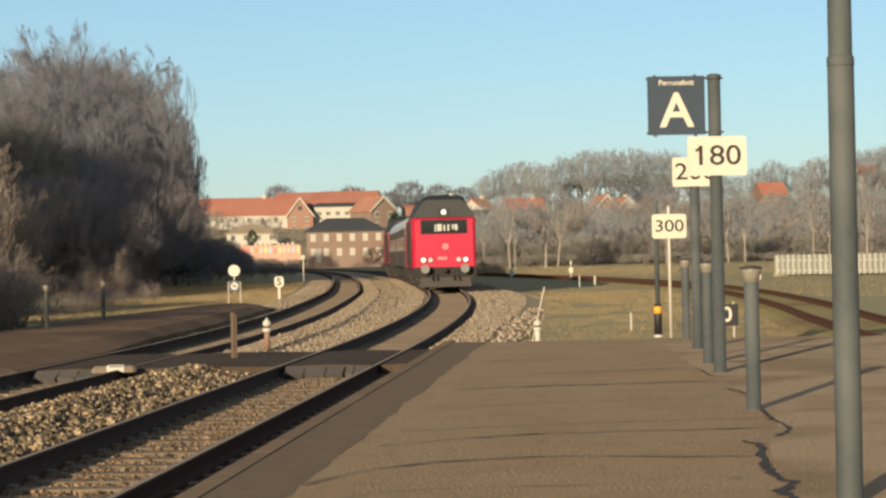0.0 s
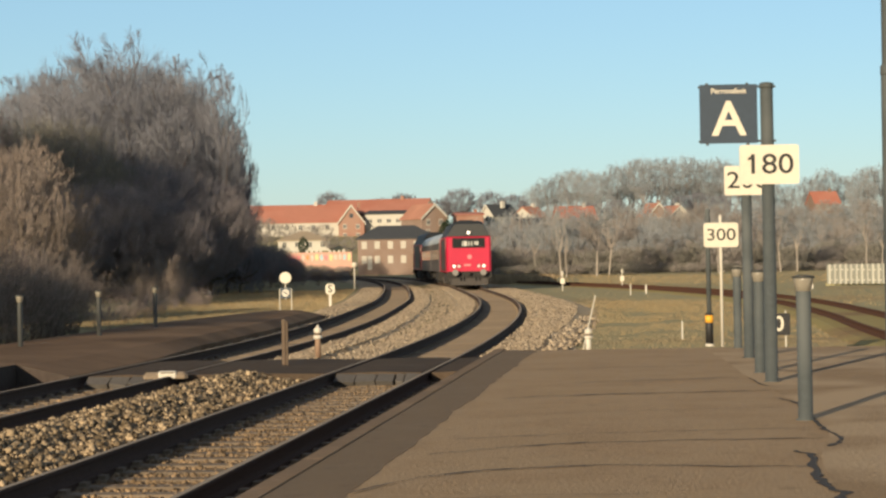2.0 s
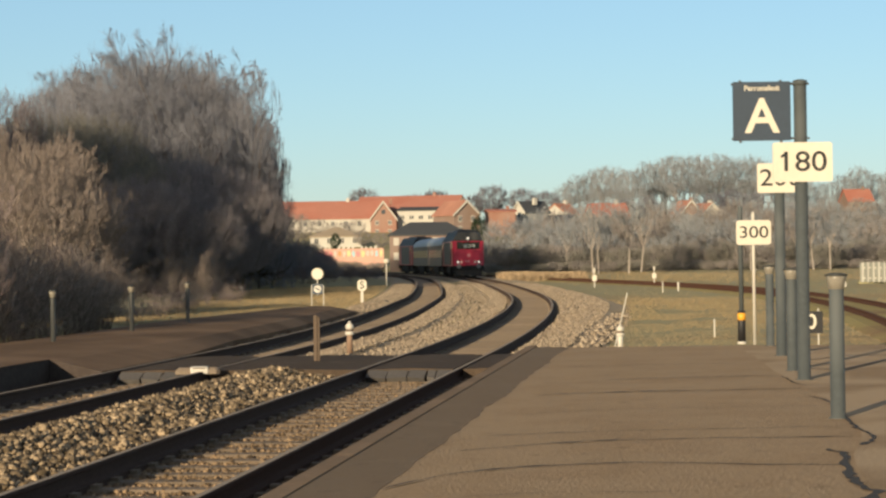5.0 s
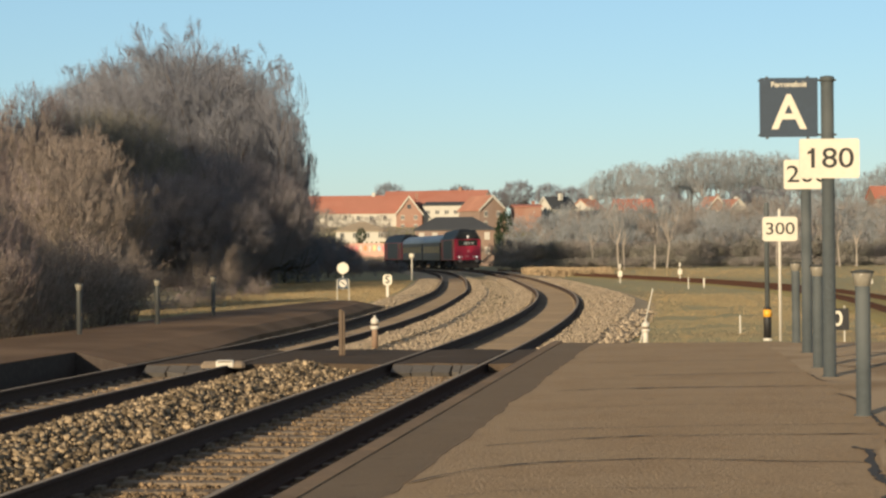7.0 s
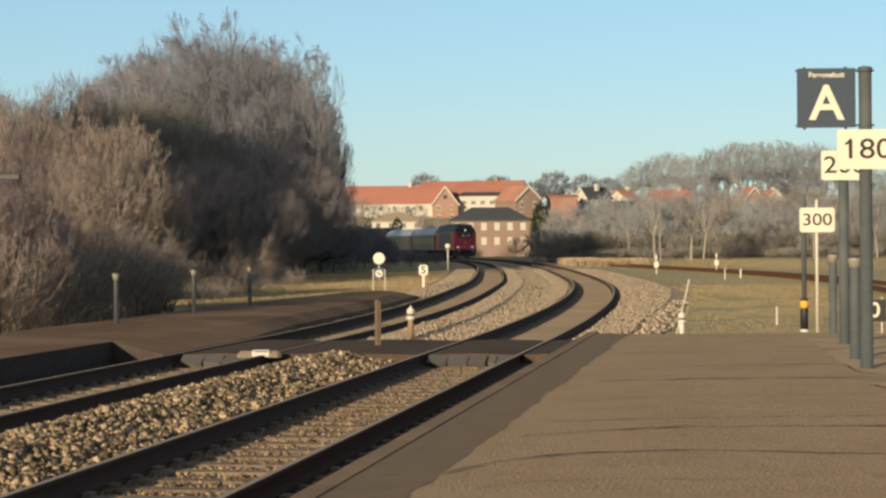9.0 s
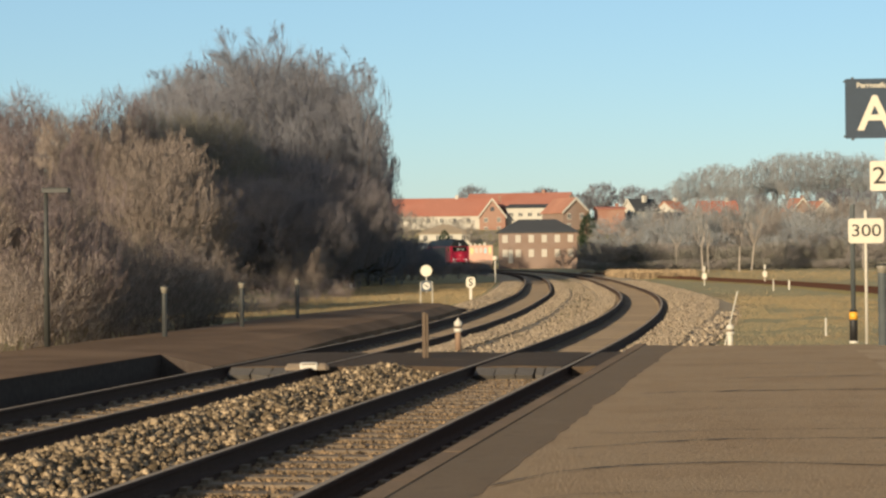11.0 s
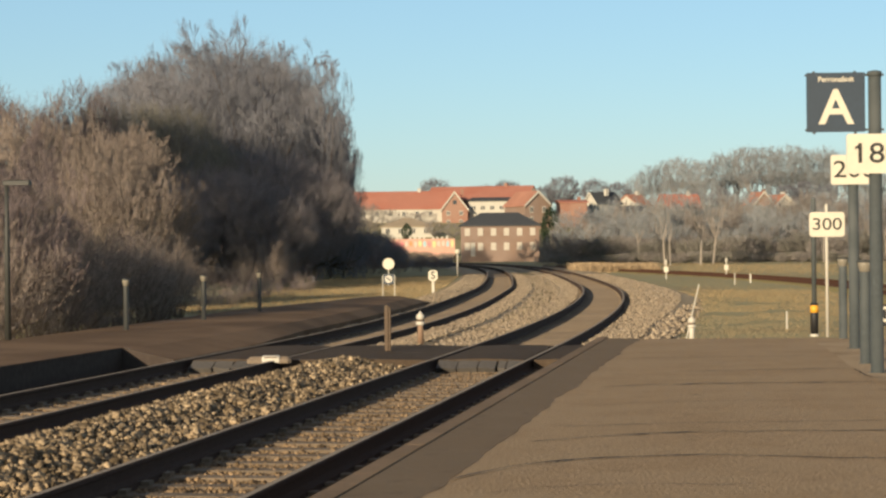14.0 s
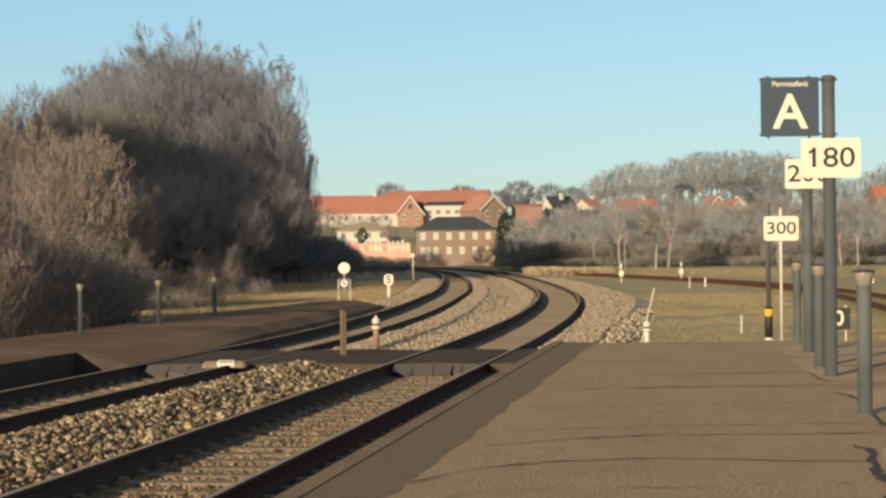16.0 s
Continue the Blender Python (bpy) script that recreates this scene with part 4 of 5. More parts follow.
def graffiti_wall(a, b, h):
    t = thing("painted_wall", pose(0, 0, 0), "low wall sprayed with orange, pink and blue shapes", "wall")
    n = 14
    cols = [mat("spray_orange", (0.75, 0.30, 0.12), (0.6, 0.22, 0.1), 1, 0.8), mat("spray_pink", (0.7, 0.25, 0.25), (0.6, 0.2, 0.22), 1, 0.8), mat("spray_blue", (0.35, 0.55, 0.6), (0.3, 0.45, 0.5), 1, 0.8), mat("spray_yellow", (0.75, 0.6, 0.3), (0.65, 0.5, 0.25), 1, 0.8), PLASTER]
    rnd = random.Random(5)
    A, B = Vector(a), Vector(b)
    part("wall", Geo().box(A.x, A.y, A.z - 1.6, B.x, A.y + 0.3, A.z + h), mat("wall_pink", (0.6, 0.36, 0.28), (0.52, 0.3, 0.23), 0.8, 0.9), t)
    for i in range(n):
        x0 = A.x + (B.x - A.x) * i / n
        w = (B.x - A.x) / n * rnd.uniform(0.8, 1.0)
        o = [(x0 + w * (0.5 + 0.5 * math.cos(k * 0.7854) * rnd.uniform(0.6, 1)), A.z + h * (0.5 + 0.45 * math.sin(k * 0.7854) * rnd.uniform(0.5, 1))) for k in range(8)]
        part("sprayed_shape", Geo().prism(o, A.y - 0.03, A.y), cols[rnd.randrange(5)], t)
        if i % 5 != 3:
            part("coping_block", Geo().box(x0, A.y, A.z + h, x0 + w * rnd.uniform(0.4, 0.8), A.y + 0.3, A.z + h + rnd.uniform(0.25, 0.5)), PLASTER, t)


graffiti_wall((-16.42, 345.0, 1.75), (-5.5, 345.0, 1.75), 1.7)
st = house("brick_house", (2.07, 330.0, 0.74), 12.7, 9, 4.7, 6.85, BRICK2, SLATE, "brown brick station house with a dark hipped slate roof", storeys=2, across=6, hip=3.3, win=(0.85, 1.2), pane=BLIND)
part("door", Geo().box(-4.75, -0.07, 2.3, -4.05, 0.02, 4.5), PLASTER, st, "tall white door")
gb = house("brick_apartment_block", (-7.12, 449.0, 4.6), 5.7, 10, 5.95, 9.65, BRICK, TILE_RED, "red brick gable end with white bargeboards", storeys=3, across=2, gable_front=True, win=(0.85, 1.05))
part("attic_window", Geo().box(-0.42, -0.06, 9.6, 0.42, 0.02, 10.5), PANE, gb, "dark attic window")
house("long_red_roofed_block", (-21.5, 452.0, 5.37), 27, 11, 5.5, 9.2, PLASTER, TILE_RED, "long pale block with a big red tiled roof", storeys=2, across=9)
house("long_red_roofed_block", (-2.2, 462.0, 6.96), 23.5, 11, 6.0, 8.9, BRICK, TILE_RED, "long brick block with a red tiled roof behind the brick gable", turn=-13, storeys=2, across=8)
house("low_white_block", (2.2, 452.0, 8.9), 12.5, 5, 3.5, 4.3, PLASTER, SLATE, "low white block with a flat dark roof before the red roofs", storeys=1, across=6, hip=0.8, win=(1.1, 1.0))
house("orange_roofed_house", (10.6, 425.0, 6.47), 6.0, 9, 4.3, 7.0, BRICK2, TILE_ORANGE, "brick house with an orange tiled gable roof", turn=28, storeys=2, across=2, gable_front=True)
house("low_cream_hall", (-15.8, 400.0, 4.3), 10.0, 8, 1.9, 3.75, PLASTER, mat("grey_brown_roof", (0.36, 0.29, 0.20), (0.28, 0.225, 0.155), 0.6, 0.9), "low cream hall with a broad grey brown roof", storeys=1, across=4, hip=4.4)
for b, w, e, r, wl, rf, gf, tn in (((18.3, 430.0, 6.98), 6.9, 5.4, 5.9, BRICK, TILE_RED, False, 5), ((22.4, 440.0, 8.0), 4.9, 4.2, 6.9, PLASTER, SLATE, True, -50), ((43.2, 450.0, 7.73), 10, 3.4, 6.8, PLASTER, TILE_RED, False, 10), ((32.8, 420.0, 7.3), 4.1, 1.9, 3.5, PLASTER, SLATE, True, 45), ((35.47, 460.0, 9.35), 5, 2.4, 5.2, PLASTER, TILE_ORANGE, False, 40), ((65.11, 480.0, 9.1), 6, 3.2, 6.6, BRICK2, TILE_ORANGE, True, 15), ((70.1, 480.0, 9.0), 7, 2.8, 5.8, PLASTER, TILE_ORANGE, True, 25), ((114.21, 520.0, 12.47), 8, 3.0, 6.6, BRICK2, TILE_RED, False, 8), ((119.4, 500.0, 9.04), 8, 3.0, 6.0, PLASTER, TILE_ORANGE, True, -18), ((150.66, 560.0, 18.26), 9, 3.4, 6.6, PLASTER, TILE_ORANGE, False, 12)):
    house("town_house", b, w * 0.82, 7, e * 0.8, r * 0.8, wl, rf, "small house on the hillside among bare trees", turn=tn, storeys=1 if e < 4 else 2, across=3 if wl is not BRICK else 0, gable_front=gf)


# ---- bare trees and thickets ----
BARK = mat("grey_brown_bark", (0.15, 0.12, 0.09), (0.10, 0.08, 0.06), 3, 0.95)
TWIG_DARK = mat("grey_bare_twigs", (0.249, 0.252, 0.279), (0.183, 0.185, 0.205), 0.7, 0.95, spread=0.35)
TWIG_BLACK = mat("shaded_thicket_twigs", (0.311, 0.284, 0.292), (0.24, 0.218, 0.223), 0.7, 0.95, spread=0.3)
TWIG_BROWN = mat("red_brown_twigs", (0.272, 0.223, 0.217), (0.193, 0.157, 0.152), 0.5, 0.95, spread=0.4)
TWIG_TAN = mat("tan_twigs", (0.339, 0.282, 0.243), (0.245, 0.202, 0.174), 0.5, 0.95, spread=0.4)
TWIG_OLIVE = mat("olive_grey_twigs", (0.254, 0.241, 0.202), (0.188, 0.179, 0.149), 0.5, 0.95, spread=0.35)
# hill and far twigs: distance haze is put into their paler, greyer colours
TWIG_HILL = mat("hillside_hazed_twigs", (0.32, 0.289, 0.262), (0.245, 0.22, 0.202), 0.3, 0.95, spread=0.35)
TWIG_FAR = mat("far_hazed_twigs", (0.315, 0.331, 0.339), (0.249, 0.263, 0.267), 0.3, 0.95, spread=0.35)
DRY_GRASS = mat("dry_reed_grass", (0.46, 0.35, 0.22), (0.34, 0.25, 0.15), 0.8, 0.95, spread=0.3)
EVERGREEN = mat("dark_evergreen", (0.035, 0.055, 0.03), (0.025, 0.042, 0.022), 0.8, 0.95, spread=0.35)


STEM = mat("pale_grey_stems", (0.40, 0.34, 0.27), (0.24, 0.20, 0.16), 2, 0.9)


def sticks(a, b, r0, r1):
    """Many thin three-sided sticks as one lump of arrays."""
    a, b, r0, r1 = (np.asarray(v, float) for v in (a, b, r0, r1))
    d = b - a
    d /= np.maximum(1e-6, np.linalg.norm(d, axis=1))[:, None]
    ref = np.where(np.abs(d[:, 2:3]) < 0.9, np.array([[0, 0, 1.0]]), np.array([[1.0, 0, 0]]))
    u = np.cross(d, ref)
    u /= np.linalg.norm(u, axis=1)[:, None]
    w = np.cross(d, u)
    n = len(a)
    v = np.zeros((n, 6, 3))
    for i in range(3):
        o = u * math.cos(2.0944 * i) + w * math.sin(2.0944 * i)
        v[:, i], v[:, 3 + i] = a + o * r0[:, None], b + o * r1[:, None]
    q = np.array([[0, 1, 4, 3], [1, 2, 5, 4], [2, 0, 3, 5]])
    f = (np.arange(n) * 6)[:, None, None] + q[None]
    return v.reshape(-1, 3), f.reshape(-1, 4)


def quads(name, v, f, material):
    me = bpy.data.meshes.new(name)
    me.vertices.add(len(v))
    me.vertices.foreach_set("co", v.astype(np.float32).ravel())
    me.loops.add(f.size)
    me.loops.foreach_set("vertex_index", f.astype(np.int32).ravel())
    me.polygons.add(len(f))
    me.polygons.foreach_set("loop_start", np.arange(0, f.size, f.shape[1], dtype=np.int32))
    me.update(calc_edges=True)
    me.materials.append(material)
    return me


def fill_crown(seed, height, radius, base, counts, material, twig=0.012, stems=1, thick=None, flat=0.75, up=0.35, droop=0.0, lobes=5, hollow=0.25, bark=None):
    """A bare tree whose branches fill a lobed dome: each finer set of points hangs on the nearest branch of the set before."""
    rng = np.random.default_rng(seed)
    thick = thick or height * 0.018
    lob = rng.normal(0, 1, (lobes, 3))
    lob[:, 2] = np.abs(lob[:, 2])
    lob /= np.linalg.norm(lob, axis=1)[:, None]
    mid, half = (height + base) / 2, (height - base) / 2

    def sample(n, inner):
        d = rng.normal(0, 1, (n, 3))
        d /= np.linalg.norm(d, axis=1)[:, None]
        reach = 0.66 + 0.30 * np.max(d @ lob.T, axis=1) + rng.normal(0, 0.05, n)
        rr = (inner + (1 - inner) * rng.uniform(0, 1, n)) ** (1 / 2.2) * reach
        p = d * rr[:, None]
        p[:, 2] = np.where(p[:, 2] < 0, p[:, 2] * flat, p[:, 2])
        return np.c_[p[:, 0] * radius, p[:, 1] * radius, mid + p[:, 2] * half]

    segs = []
    root = np.c_[rng.normal(0, 0.12 * (stems > 1) * radius, (stems, 2)), np.zeros(stems)]
    fork = root + np.c_[rng.normal(0, 0.05 * radius, (stems, 2)), np.full(stems, max(base, height * 0.12))]
    segs.append((root, fork, np.full(stems, thick), np.full(stems, thick * 0.8), 0))
    nodes = np.concatenate([fork, root * 0.4 + fork * 0.6])
    rad = np.full(len(nodes), thick * 0.7)
    for depth, n in enumerate(counts):
        tips = sample(n, hollow + 0.12 * depth if depth < len(counts) - 1 else 0.3)
        if depth == 0:
            tips[:, 2] = mid + (tips[:, 2] - mid) * 0.8
        last = depth == len(counts) - 1
        if last:
            # the finest shoots carry on outwards and up
            best = rng.integers(0, len(nodes), n)
            a = nodes[best]
            way = a - np.array([0, 0, base * 0.5])
            way /= np.maximum(1e-3, np.linalg.norm(way, axis=1))[:, None]
            way = way + np.array([0, 0, up * 1.6]) + rng.normal(0, 0.5, (n, 3))
            way /= np.linalg.norm(way, axis=1)[:, None]
            b = a + way * (radius * rng.uniform(0.05, 0.2, n))[:, None]
        else:
            best = np.zeros(n, int)
            for c in range(0, n, 1000):
                tp = tips[c:c + 1000, None]
                df = tp - nodes[None]
                out = tp - np.array([0, 0, base * 0.5])
                out = out / np.linalg.norm(out, axis=2)[:, :, None]
                cost = np.linalg.norm(df, axis=2) - 0.85 * (df * out).sum(2)
                cost = cost + 0.4 * np.linalg.norm(df, axis=2)
                best[c:c + 1000] = cost.argmin(1)
            a = nodes[best]
            far = np.linalg.norm(tips - a, axis=1)
            limit = radius * (2.0, 1.2, 0.7, 0.45, 0.3)[min(depth, 4)]
            k = np.minimum(1, limit / np.maximum(far, 1e-3))
            b = a + (tips - a) * k[:, None]
        L = np.linalg.norm(b - a, axis=1)
        m1 = a + (b - a) * 0.35 + rng.normal(0, 0.06, a.shape) * L[:, None] + np.array([0, 0, -0.05]) * L[:, None]
        m2 = a + (b - a) * 0.7 + rng.normal(0, 0.06, a.shape) * L[:, None] + np.array([0, 0, 0.05 * up]) * L[:, None]
        r = np.maximum(twig * (0.6 if last else 1.0), rad[best] * 0.55)
        segs.append((a, m1, r, r * 0.85, depth + 1))
        segs.append((m1, m2, r * 0.85, r * 0.65, depth + 1))
        segs.append((m2, b, r * 0.65, r * 0.35, depth + 1))
        nodes = np.concatenate([nodes, m1, m2, b]) if depth < 2 else np.concatenate([m1, m2, b])
        rad = np.concatenate([rad, r * 0.8, r * 0.6, r * 0.45]) if depth < 2 else np.concatenate([r * 0.8, r * 0.6, r * 0.45])
    out = []
    for name, pick, mm in (("trunk", lambda q: q <= 1, bark or BARK), ("crown", lambda q: q > 1, material)):
        rows = [q for q in segs if pick(q[4])]
        v, f = sticks(*(np.concatenate([q[j] for q in rows]) for j in range(4)))
        out.append(quads(name, v, f, mm))
    return out


def grow_tree(seed, height, radius, counts, material, trunk=0.25, stems=1, spread=52, bole=0.14, twig=0.012, lift=0.18, bark=None, firm=0.3):
    """A winter tree grown limb by limb: each branch bears the next along its outer part, and all bend upwards."""
    r = np.random.default_rng(seed)
    unit = lambda v: v / np.maximum(1e-6, np.linalg.norm(v, axis=1))[:, None]
    UP = np.array([0, 0, 1.0])
    root = np.c_[r.normal(0, 0.05 * (stems > 1) * radius, (stems, 2)), np.zeros(stems)]
    P = [(root + (np.c_[r.normal(0, 0.03 * radius, (stems, 2)), np.full(stems, bole * height)]) * k) for k in (0, 0.5, 1.0)]
    R = [np.full(stems, trunk * k) for k in (1.0, 0.85, 0.7)]
    segs = [(P[0], P[1], R[0], R[1], 0), (P[1], P[2], R[1], R[2], 0)]
    L = np.full(stems, height * 0.95)
    for depth, n in enumerate(counts):
        m = len(P[0])
        own = np.repeat(np.arange(m), n)
        k = len(own)
        last = depth == len(counts) - 1
        if depth == 0:
            u = r.uniform(0.75, 1.0, k)
            tilt = np.radians(spread) * np.sqrt((np.tile(np.arange(n), m) + 0.5) / n)
            turn = 2.39996 * np.arange(k) + r.uniform(0, 0.5, k)
            d = np.c_[np.sin(tilt) * np.cos(turn), np.sin(tilt) * np.sin(turn), np.cos(tilt)]
            length = height * (1 - bole) / np.sqrt((np.cos(tilt)) ** 2 + (np.sin(tilt) * height * (1 - bole) / radius) ** 2) * r.uniform(0.72, 0.92, k)
        else:
            u = 0.22 + 0.78 * r.uniform(0, 1, k) ** 0.8
            along_ = unit(P[-1][own] - P[0][own])
            side = unit(np.cross(along_, r.normal(0, 1, (k, 3))))
            ang = np.radians(r.uniform(24, 58, k) if depth < 3 else r.uniform(10, 36, k))
            d = unit(along_ * np.cos(ang)[:, None] + side * np.sin(ang)[:, None] + UP * lift)
            length = L[own] * (1.02 - 0.55 * u) * (r.uniform(0.42, 0.72, k) if depth < 3 else r.uniform(0.6, 1.0, k))
        q = u * (len(P) - 1)
        i0 = np.minimum(q.astype(int), len(P) - 2)
        w = (q - i0)[:, None]
        A, RR = np.stack(P), np.stack(R)
        a = A[i0, own] * (1 - w) + A[i0 + 1, own] * w
        ra = np.maximum(twig * (0.7 if last else 1.0), (RR[i0, own] * (1 - w[:, 0]) + RR[i0 + 1, own] * w[:, 0]) * (0.72 if depth == 0 else 0.55))
        steps = 1 if last else 4 if depth < 2 else 2
        pts, rad = [a], [ra]
        for j in range(steps):
            d = unit(d + UP * lift * (0.7 if depth else 0.25) + r.normal(0, 0.13, (k, 3)))
            pts.append(pts[-1] + d * (length / steps)[:, None])
            rad.append(np.maximum(twig * 0.45, ra * (1 - 0.75 * (j + 1) / steps)))
            segs.append((pts[-2], pts[-1], rad[-2], rad[-1], depth + 1))
        P, R, L = pts, rad, length
    lobe = unit(r.normal(0, 1, (9, 3)) + np.array([0, 0, 0.4]))
    heart, size = np.array([0, 0, height * 0.45]), np.array([radius, radius, height * 0.55])

    def keep(p):
        q = (p - heart) / size
        rho = np.maximum(1e-6, np.linalg.norm(q, axis=1))
        edge = 0.80 + 0.14 * np.max((q / rho[:, None]) @ lobe.T, axis=1) ** 3
        k = np.where(rho > edge, (edge + (rho - edge) * firm) / rho, 1.0)
        return np.where((p[:, 2] > height * bole)[:, None], heart + (p - heart) * k[:, None], p)

    segs = [(keep(q[0]), keep(q[1]), *q[2:]) for q in segs]
    tips = segs[-1][1]
    kz = height / np.percentile(tips[:, 2], 99.7)
    kr = radius / np.percentile(np.hypot(tips[:, 0], tips[:, 1]), 97)
    out = []
    for name, pick, mm in (("trunk", lambda q: q <= 1, bark or BARK), ("crown", lambda q: q > 1, material)):
        rows = [q for q in segs if pick(q[4])]
        v, f = sticks(*(np.concatenate([q[j] for q in rows]) for j in range(4)))
        out.append(quads(name, v * np.array([kr, kr, kz]), f, mm))
    return out


def plant(name, meshes, at, label, category, group=""):
    t = thing(name, at, label, category, group)
    part("trunk", meshes[0], None, t)
    part("crown", meshes[1], None, t)
    return t


def put(name, meshes, x, y, scale, label, category, group, wide=1.0):
    return plant(name, meshes, pose(x, y, rise(x, y) - 0.05, 0, 0, rng.uniform(0, 360)) @ Matrix.Diagonal((scale * wide, scale * wide, scale, 1)), label, category, group)


rng = np.random.default_rng(11)
DOME = [grow_tree(40 + i, 18.8, 7.2, (14, 12, 7, 6, 5), TWIG_DARK, trunk=0.34, stems=1, spread=84, bole=0.1, twig=0.013, lift=0.07, firm=0.2) for i in range(3)]
DENSE = fill_crown(40, 18.8, 7.2, 1.6, (12, 80, 600, 3000, 14000), TWIG_DARK, twig=0.017, stems=3, lobes=7)
MASS = [fill_crown(50 + i, 8.0, 5.5, 0.2, (14, 90, 600, 3000, 11000), TWIG_BLACK, twig=0.017, stems=6, lobes=6, flat=1.0) for i in range(2)]
OLIVE = [fill_crown(60 + i, 11.0, 4.6, 0.6, (14, 80, 500, 2500, 8000), TWIG_OLIVE, twig=0.013, stems=5, lobes=6, flat=0.9) for i in range(2)]
TALL = [fill_crown(70 + i, 9.6, 2.6, 1.0, (9, 60, 360, 1600, 4500), TWIG_BROWN, twig=0.010, stems=4, lobes=5, bark=STEM) for i in range(3)]
SHRUB = [grow_tree(80 + i, 4.4, 2.0, (3, 7, 5, 5, 3), TWIG_TAN if i % 2 else TWIG_BROWN, trunk=0.034, stems=7, spread=58, bole=0.12, twig=0.0055, lift=0.16, bark=STEM, firm=0.45) for i in range(4)]
POLE_TREE = [grow_tree(95 + i, 6.0, 0.95, (2, 16, 7, 5), TWIG_BROWN, trunk=0.035, stems=1, spread=9, bole=0.35, twig=0.006, lift=0.3, bark=STEM) for i in range(2)]
WEED = [fill_crown(90 + i, 1.5, 0.9, 0.05, (16, 90, 500), TWIG_TAN if i else TWIG_BROWN, twig=0.004, stems=9, thick=0.008, flat=1.0, hollow=0.05) for i in range(2)]

for x, y, s, w in ((-18.6, 148, 1.0, 1.0), (-14.2, 150, 0.88, 0.72), (-12.4, 146, 0.66, 0.58), (-24.4, 156, 0.9, 0.95), (-16.8, 158, 0.95, 0.9), (-14.6, 164, 0.75, 0.7), (-20.5, 162, 1.0, 1.0), (-29, 160, 0.75, 0.9), (-34, 158, 0.72, 0.9), (-21.5, 144, 0.78, 0.8), (-16.0, 143, 0.7, 0.7)):
    put("bare_tree", DOME[int(y) % 3], x, y, s, "dense grey leafless tree beside the line", "tree", "trees by the line", w)
# last five out of view; they and the hidden back rows added for shade
for x, y, s, w in ((-19, 174, 0.95, 0.95), (-23, 188, 1.15, 1.0), (-29, 172, 0.95, 1.0), (-26, 180, 1.1, 1.0), (-21, 200, 1.15, 0.9), (-26, 208, 1.15, 1.0), (-17.5, 194, 0.9, 0.7), (-32, 192, 1.05, 1.0), (-38, 165, 0.78, 1.0), (-19.5, 212, 0.95, 0.75), (-21, 232, 0.95, 0.75), (-24, 250, 0.95, 0.75), (-29, 268, 0.7, 0.75), (-30, 225, 1.0, 1.0), (-20.5, 260, 0.9, 0.6), (-24.5, 267, 0.78, 0.75), (-27, 277, 0.78, 0.75), (-25, 240, 0.95, 0.8), (-28, 283, 0.6, 0.8), (-32, 296, 0.6, 0.8), (-36.5, 93, 1.1, 0.8), (-41.5, 84, 1.2, 0.8), (-46, 93, 1.15, 0.85), (-37, 104, 1.0, 0.8), (-50, 80, 1.2, 0.9)):
    put("bare_tree", DENSE, x, y, s, "dense dark leafless tree, mostly unseen, added to cast shade by the line", "tree", "trees by the line", w)
FEATHER = [grow_tree(45 + i, 15.0, 5.0, (12, 10, 7, 5, 4), TWIG_DARK, trunk=0.22, spread=88, bole=0.06, twig=0.011, lift=0.08, firm=0.25) for i in range(2)]
for (x, y, z), s, m in (((-11.22, 145.0, 3.6), 0.88, 0), ((-10.36, 146.0, 3.61), 0.62, 1), ((-12.14, 144.0, 3.6), 1.0, 1)):
    put("bare_tree", FEATHER[m], x, y, s, "loose spreading leafless tree at the thicket's edge", "tree", "trees by the line", 0.6)
for x, y, s, w in ((-15.2, 138, 1.1, 1.0), (-12.0, 139, 0.95, 0.75), (-18.5, 134, 1.0, 1.0), (-20.6, 129, 0.8, 0.85), (-17.2, 132, 0.9, 0.85), (-14.4, 133, 0.8, 0.8), (-13.4, 136, 0.65, 0.9), (-23.5, 126, 0.7, 0.9), (-22, 140, 1.0, 1.0)):
    put("dark_thicket", MASS[int(abs(x) * 2) % 2], x, y, s, "dark tangled leafless thicket under the trees", "thicket", "dark thickets", w)
for x, y, s in ((-9.2, 163, 0.28), (-7.4, 170, 0.25), (-5.8, 178, 0.25), (-4.6, 186, 0.22), (-11, 158, 0.35), (-8.6, 176, 0.3)):
    put("low_brush", SHRUB[0], x, y, s * 1.3, "low brown brush beside the line", "shrub", "shrubs", 1.5)
BRUSH = [fill_crown(55 + i, 4.0, 2.6, 0.1, (14, 80, 420, 1500, 3000), TWIG_BLACK if i else TWIG_DARK, twig=0.014, stems=8, thick=0.03, lobes=6, flat=1.0, hollow=0.1) for i in range(2)]
for (x, y, z), s in (((-14.69, 150.0, 0.61), 1.0), ((-13.7, 153.0, 0.58), 0.95), ((-12.88, 156.0, 0.55), 0.95), ((-12.18, 160.0, 0.51), 0.9), ((-11.48, 164.0, 0.48), 0.9), ((-10.82, 168.0, 0.44), 0.98), ((-10.12, 172.0, 0.41), 0.98), ((-9.43, 177.0, 0.36), 0.92), ((-8.58, 182.0, 0.32), 0.7), ((-7.62, 187.0, 0.27), 0.42), ((-6.49, 192.0, 0.23), 0.4), ((-5.29, 197.0, 0.18), 0.36), ((-4.13, 202.0, 0.13), 0.34), ((-12.52, 172.0, 0.43), 0.95), ((-11.09, 180.0, 0.36), 0.85)):
    put("dark_brush", BRUSH[int(x * 7) % 2], x, y, s, "dark tangled brush along the inside of the curve", "thicket", "dark thickets")
